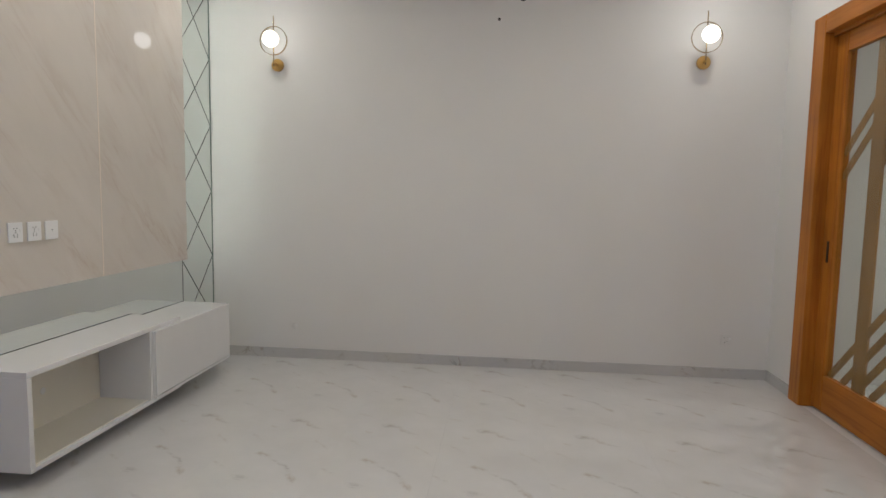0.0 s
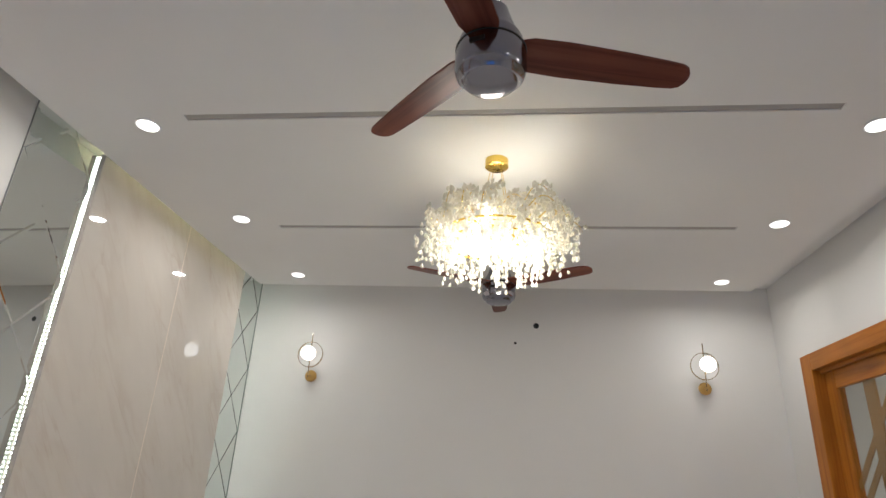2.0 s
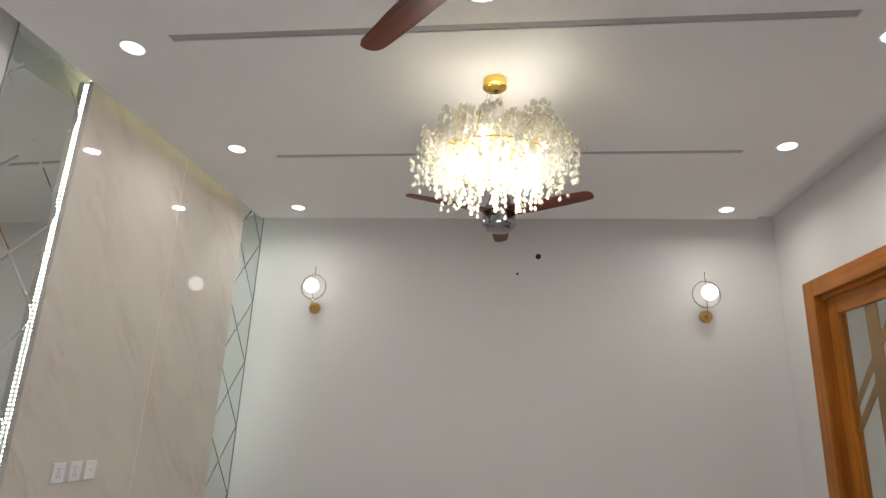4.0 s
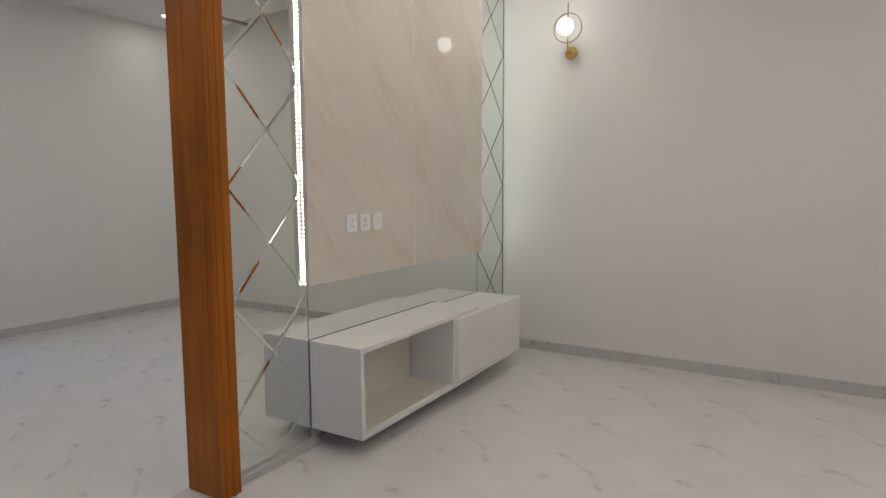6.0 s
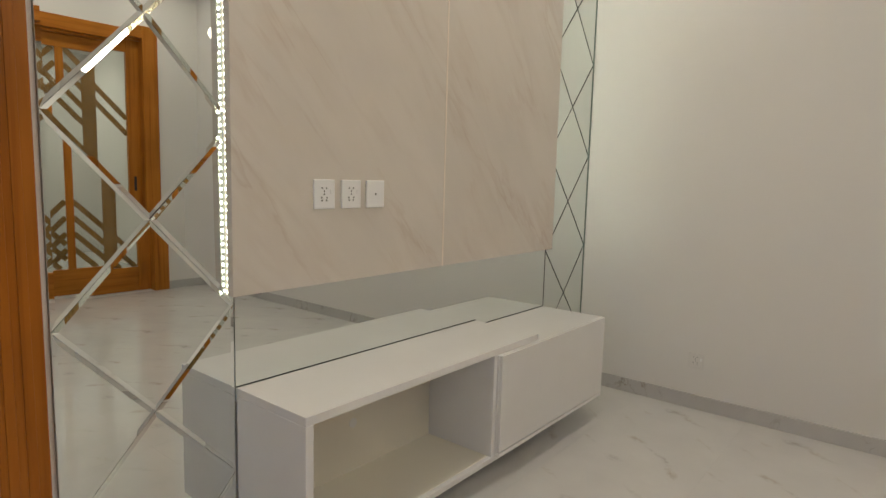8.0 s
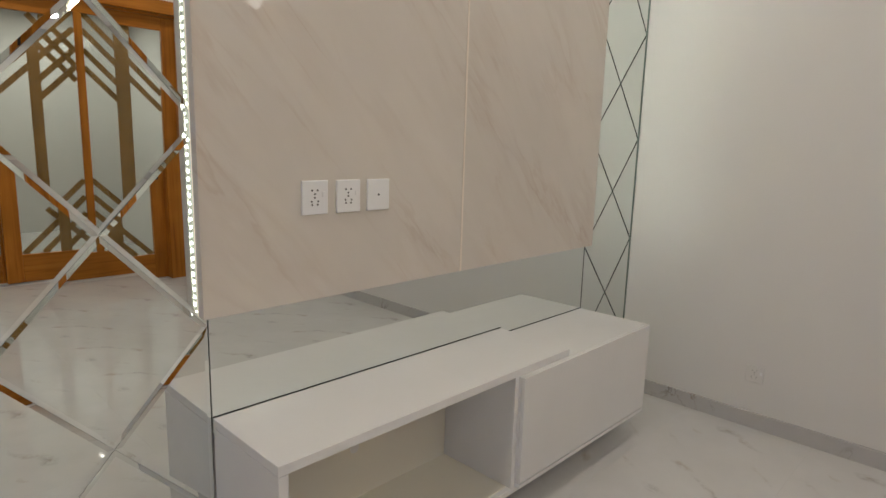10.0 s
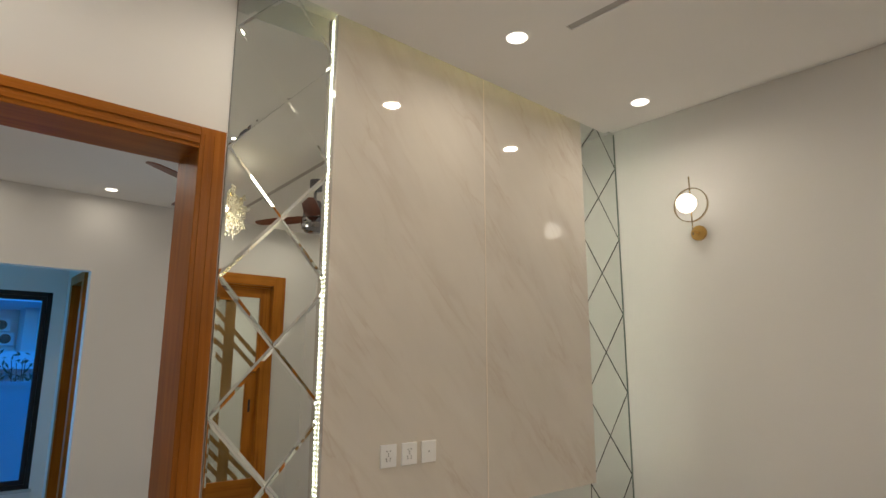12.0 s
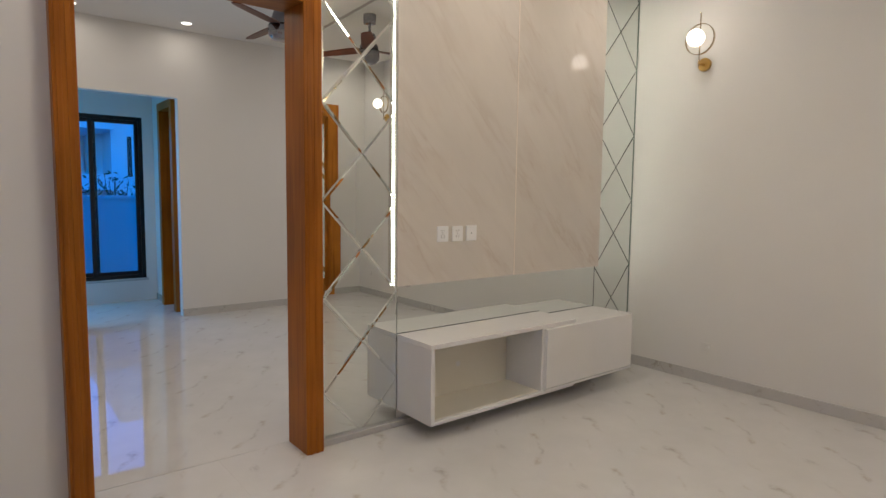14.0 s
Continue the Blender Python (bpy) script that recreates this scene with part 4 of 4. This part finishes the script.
# both unseen, added to brighten the hall behind the glass door
downlight(XR + 2.3, 4.0, 3.0, HALL, "downlights in the hall")
downlight(XR + 2.3, 2.3, 3.0, HALL, "downlights in the hall")


# daylight standing in the window's opening, beside the visible leaves
sl = bpy.data.lights.new("window_daylight", "AREA")
sl.shape, sl.size, sl.size_y, sl.energy, sl.color = "RECTANGLE", 0.75, 2.0, DAY, (0.20, 0.68, 1.0)
so = new("window_daylight", sl)
so.matrix_basis = look((WX + 0.03, 0.72, 1.4), (WX + 1.0, 0.95, 1.3))
wl2 = wall_lamp(0.0, "gold ring wall lamp with a lit opal globe", 0.08)
wl2.matrix_basis = pose(FX, 5.05, 2.1, 0, 0, 90)

# ---------------------------------------------------------------- ceiling fans
def fan(x, y, zc, turn, label):
    t = thing("ceiling_fan", (x, y, zc), label, "ceiling fan", "three-bladed ceiling fans")
    z = zc - 0.37                     # blades
    part("canopy", lathe(bmesh.new(), (x, y, zc), [(0.045, -0.10), (0.062, -0.095), (0.066, -0.05), (0.066, 0.0)]), M_PEWTER, t, smooth=40)
    part("rod", cyl(bmesh.new(), (x, y, zc - 0.24), 0.014, 0.014, 0.15, 20), M_PEWTER, t, smooth=40)
    part("bell", lathe(bmesh.new(), (x, y, z), [(0.104, 0.02), (0.104, 0.045), (0.098, 0.06), (0.082, 0.085), (0.062, 0.15), (0.055, 0.175), (0.02, 0.18)]), M_PEWTER, t, smooth=40)
    part("motor", lathe(bmesh.new(), (x, y, z), [(0.03, -0.122), (0.072, -0.118), (0.086, -0.110), (0.092, -0.096), (0.108, -0.086), (0.114, -0.07), (0.114, 0.005), (0.109, 0.014), (0.10, 0.016)]), M_PEWTER, t, smooth=35)
    part("groove", lathe(bmesh.new(), (x, y, z), [(0.1135, 0.004), (0.1150, 0.005), (0.1150, 0.010), (0.1100, 0.0145)]), M_BLACK, t, "black joint ring", smooth=35)
    part("badge", turned(boxes(((-0.025, -0.1165, -0.035), (0.025, -0.1135, -0.02))), pose(x, y, z, 0, 0, -20)), M_ALU, t)
    for k in range(3):
        bm = bmesh.new()
        prof = [(a * 0.985, w) for a, w in [(0.085, 0.050), (0.13, 0.066), (0.25, 0.070), (0.45, 0.064), (0.60, 0.055), (0.650, 0.050), (0.672, 0.040), (0.684, 0.022), (0.688, 0.0)]]
        top = [(a, w) for a, w in prof] + [(a, -w) for a, w in reversed(prof[:-1])]
        tl = math.tan(radians(9))
        up = [bm.verts.new((a, w, 0.004 - w * tl)) for a, w in top]
        dn = [bm.verts.new((a, w, -0.004 - w * tl)) for a, w in top]
        bm.faces.new(up)
        bm.faces.new(list(reversed(dn)))
        for i in range(len(top)):
            j = (i + 1) % len(top)
            bm.faces.new((up[i], up[j], dn[j], dn[i]))
        ob = part("blade", bm, M_BLADE, t, "dark walnut blade")
        ob.matrix_parent_inverse = Matrix()
        ob.matrix_basis = pose(0, 0, z - zc + 0.018, 0, 0, turn + 120 * k)
    return t


fan(-0.262, 1.15, ZC, 14.2, "pewter ceiling fan with three walnut blades")
fan(-0.265, 3.53, ZC, 210, "pewter ceiling fan with three walnut blades")
fan(-4.86, 2.70, Z2, -56, "pewter ceiling fan with three walnut blades")


# ---------------------------------------------------------------- chandelier
def chandelier(x, y, zc):
    rnd = random.Random(11)
    t = thing("chandelier", (x, y, zc), "lit gold twig chandelier hung with crystal drops", "chandelier")
    part("canopy", lathe(bmesh.new(), (x, y, zc), [(0.057, -0.046), (0.063, -0.042), (0.063, 0.0)]), M_BRASS, t, smooth=40)
    zb = zc - 0.40                    # ring that carries the twigs
    for k in range(4):
        a = 0.6 + k * math.pi / 2
        part("wire", tube(bmesh.new(), [(x + 0.035 * math.cos(a), y + 0.035 * math.sin(a), zc - 0.046), (x + 0.10 * math.cos(a), y + 0.10 * math.sin(a), zb)], 0.0016, 6), M_BRASS, t)
    bm = bmesh.new()
    for r, zz in ((0.10, zb), (0.20, zb - 0.03), (0.30, zb - 0.07)):
        tube(bm, [(x + r * math.cos(i * math.pi / 18), y + r * math.sin(i * math.pi / 18), zz) for i in range(37)], 0.005, 6)
    for k in range(8):
        a = k * math.pi / 4
        tube(bm, [(x, y, zb + 0.01), (x + 0.17 * math.cos(a), y + 0.17 * math.sin(a), zb - 0.015), (x + 0.30 * math.cos(a), y + 0.30 * math.sin(a), zb - 0.07)], 0.005, 6)
    part("ring_frame", bm, M_BRASS, t)
    for k in range(10):
        a = k * 2 * math.pi / 10 + 0.2
        r = 0.27 if k % 2 else 0.14
        dz = 0.02 if k % 2 else 0.0
        b_ = bmesh.new()
        bmesh.ops.create_uvsphere(b_, u_segments=16, v_segments=10, radius=0.019, matrix=Matrix.Translation((x + r * math.cos(a), y + r * math.sin(a), zb - 0.06 + dz)) @ Matrix.Diagonal((1, 1, 1.5, 1)))
        bl = part("bulb", b_, M_BULB, t, "glowing bulb", smooth=180)
        part("holder", cyl(bmesh.new(), (x + r * math.cos(a), y + r * math.sin(a), zb - 0.02 + dz), 0.012, 0.012, 0.035, 12), M_BRASS, t)
    spots = []
    for k in range(64):
        a = k * 2.39996
        r0 = 0.10 + 0.25 * rnd.random()
        r1 = r0 + rnd.uniform(0.04, 0.12)
        lift = rnd.uniform(0.02, 0.16)
        pts = []
        for i in range(6):
            u = i / 5
            rr = r0 + (r1 - r0) * u
            pts.append((x + rr * math.cos(a + 0.3 * u), y + rr * math.sin(a + 0.3 * u), zb - 0.03 + lift * math.sin(u * 2.2) - 0.7 * max(0.0, rr - 0.24) ** 1.5))
        part("twig", tube(bmesh.new(), pts, 0.003, 5, 0.5), M_BRASS, t)
        for i in range(1, 6):
          for q in range(3):
            p = Vector(pts[i]) + Vector((rnd.uniform(-0.018, 0.018), rnd.uniform(-0.018, 0.018), rnd.uniform(-0.005, 0.03)))
            spots.append((p, rnd.uniform(-1.0, 1.0), a + rnd.uniform(-0.6, 0.6)))
        # hanging strands below each twig
        for s in range(5):
            u = rnd.random()
            rr = r0 + (r1 - r0) * u
            aa = a + 0.3 * u + rnd.uniform(-0.12, 0.12)
            rr = min(rr, 0.415)
            drop = rnd.uniform(0.11, 0.19) + 0.12 * max(0, 1 - (rr - 0.26) ** 2 / 0.03) * rnd.random()
            zt = zb - 0.03 + lift * math.sin(u * 2.2) - 0.7 * max(0.0, rr - 0.24) ** 1.5
            cnt = int(drop / 0.033)
            for i in range(cnt):
                wob = 0.012
                spots.append((Vector((x + rr * math.cos(aa) + rnd.uniform(-wob, wob), y + rr * math.sin(aa) + rnd.uniform(-wob, wob), zt - 0.02 - i * 0.034)), 0.15 * rnd.uniform(-1, 1), rnd.uniform(0, 6.28)))
    for k in range(420):
        a, rr = rnd.uniform(0, 6.283), 0.42 * math.sqrt(rnd.uniform(0.06, 1.0))
        spots.append((Vector((x + rr * math.cos(a), y + rr * math.sin(a), zb + rnd.uniform(-0.10, 0.055) - 0.12 * (rr / 0.42) ** 4)), rnd.uniform(-1.0, 1.0), a))
    b_ = bmesh.new()
    lathe(b_, (0, 0, 0), [(0.0006, 0.015), (0.005, 0.008), (0.0092, -0.003), (0.0072, -0.011), (0.0008, -0.0155)], 8)
    me = mesh_of("crystal_drop", b_, M_CRYSTAL, 30)
    rnd.shuffle(spots)
    for p, tilt, turn in spots[:300]:
        ob = new("crystal_drop", me)
        ob.parent = t
        ob.matrix_basis = Matrix.Translation(p - Vector((x, y, zc))) @ pose(0, 0, 0, 40 * tilt, 0, math.degrees(turn))
    verts, faces = [], []
    src = [v.co.copy() for v in me.vertices]
    fcs = [tuple(p.vertices) for p in me.polygons]
    for p, tilt, turn in spots[300:]:
        m = Matrix.Translation(p - Vector((x, y, zc))) @ pose(0, 0, 0, 40 * tilt, 0, math.degrees(turn))
        k = len(verts)
        verts += [tuple(m @ v) for v in src]
        faces += [tuple(i + k for i in f) for f in fcs]
    mm = bpy.data.meshes.new("crystal_spray")
    mm.from_pydata(verts, [], faces)
    mm.materials.append(M_CRYSTAL)
    ob = tagged(new("crystal_spray", mm), kind="stuff")
    ob.parent = t
    ob.matrix_basis = Matrix()
    la = bpy.data.lights.new("chandelier_lamp", "POINT")
    la.energy, la.shadow_soft_size, la.color = CHAND, 0.20, tint((1.0, 0.955, 0.87))
    lo = new("chandelier_lamp", la)
    lo.parent = t
    lo.matrix_basis = Matrix.Translation((0, 0, zb - 0.30 - zc))
    return t


chandelier(-0.268, 2.45, ZC)


# ---------------------------------------------------------------- large floor tiles, laid with fine joints
floor = bpy.data.objects["floor"]
floor2 = bpy.data.objects["floor_next_room"]
floor3 = bpy.data.objects["floor_hall"]
TW, TD, J = 0.611, 1.285, 0.0003
TX0, TY0 = -0.38, 2.70


def lay(parent, x0, x1, y0, y1):
    shared = {}
    i0 = math.floor((x0 - TX0) / TW)
    j0 = math.floor((y0 - TY0) / TD)
    i = i0
    while TX0 + i * TW < x1:
        j = j0
        while TY0 + j * TD < y1:
            ax, ay = TX0 + i * TW, TY0 + j * TD
            lo = (max(ax, x0), max(ay, y0))
            hi = (min(ax + TW - J, x1), min(ay + TD - J, y1))
            if hi[0] - lo[0] > 0.01 and hi[1] - lo[1] > 0.01:
                key = tuple(round(v, 4) for v in (lo[0] - ax, lo[1] - ay, hi[0] - ax, hi[1] - ay))
                if key not in shared:
                    bm = bmesh.new()
                    box(bm, (key[0], key[1], -0.0019), (key[2], key[3], 0.0))
                    shared[key] = mesh_of("tile", bm, M_TILE)
                ob = new("tile", shared[key])
                ob.parent = parent
                ob.matrix_basis = Matrix.Translation((ax, ay, 0))
            j += 1
        i += 1


lay(floor, XB - 0.02, XR - 0.001, YN + 0.001, YB - 0.001)
lay(floor2, FX - 0.12, XB - 0.0202, N0 + 0.001, N1 - 0.001)
lay(floor2, WX + 0.001, FX - 0.1202, 0.021, PW + 0.119)
lay(floor3, XR + 0.121, XR + HD - 0.001, DY0 - 0.499, YB - 0.001)
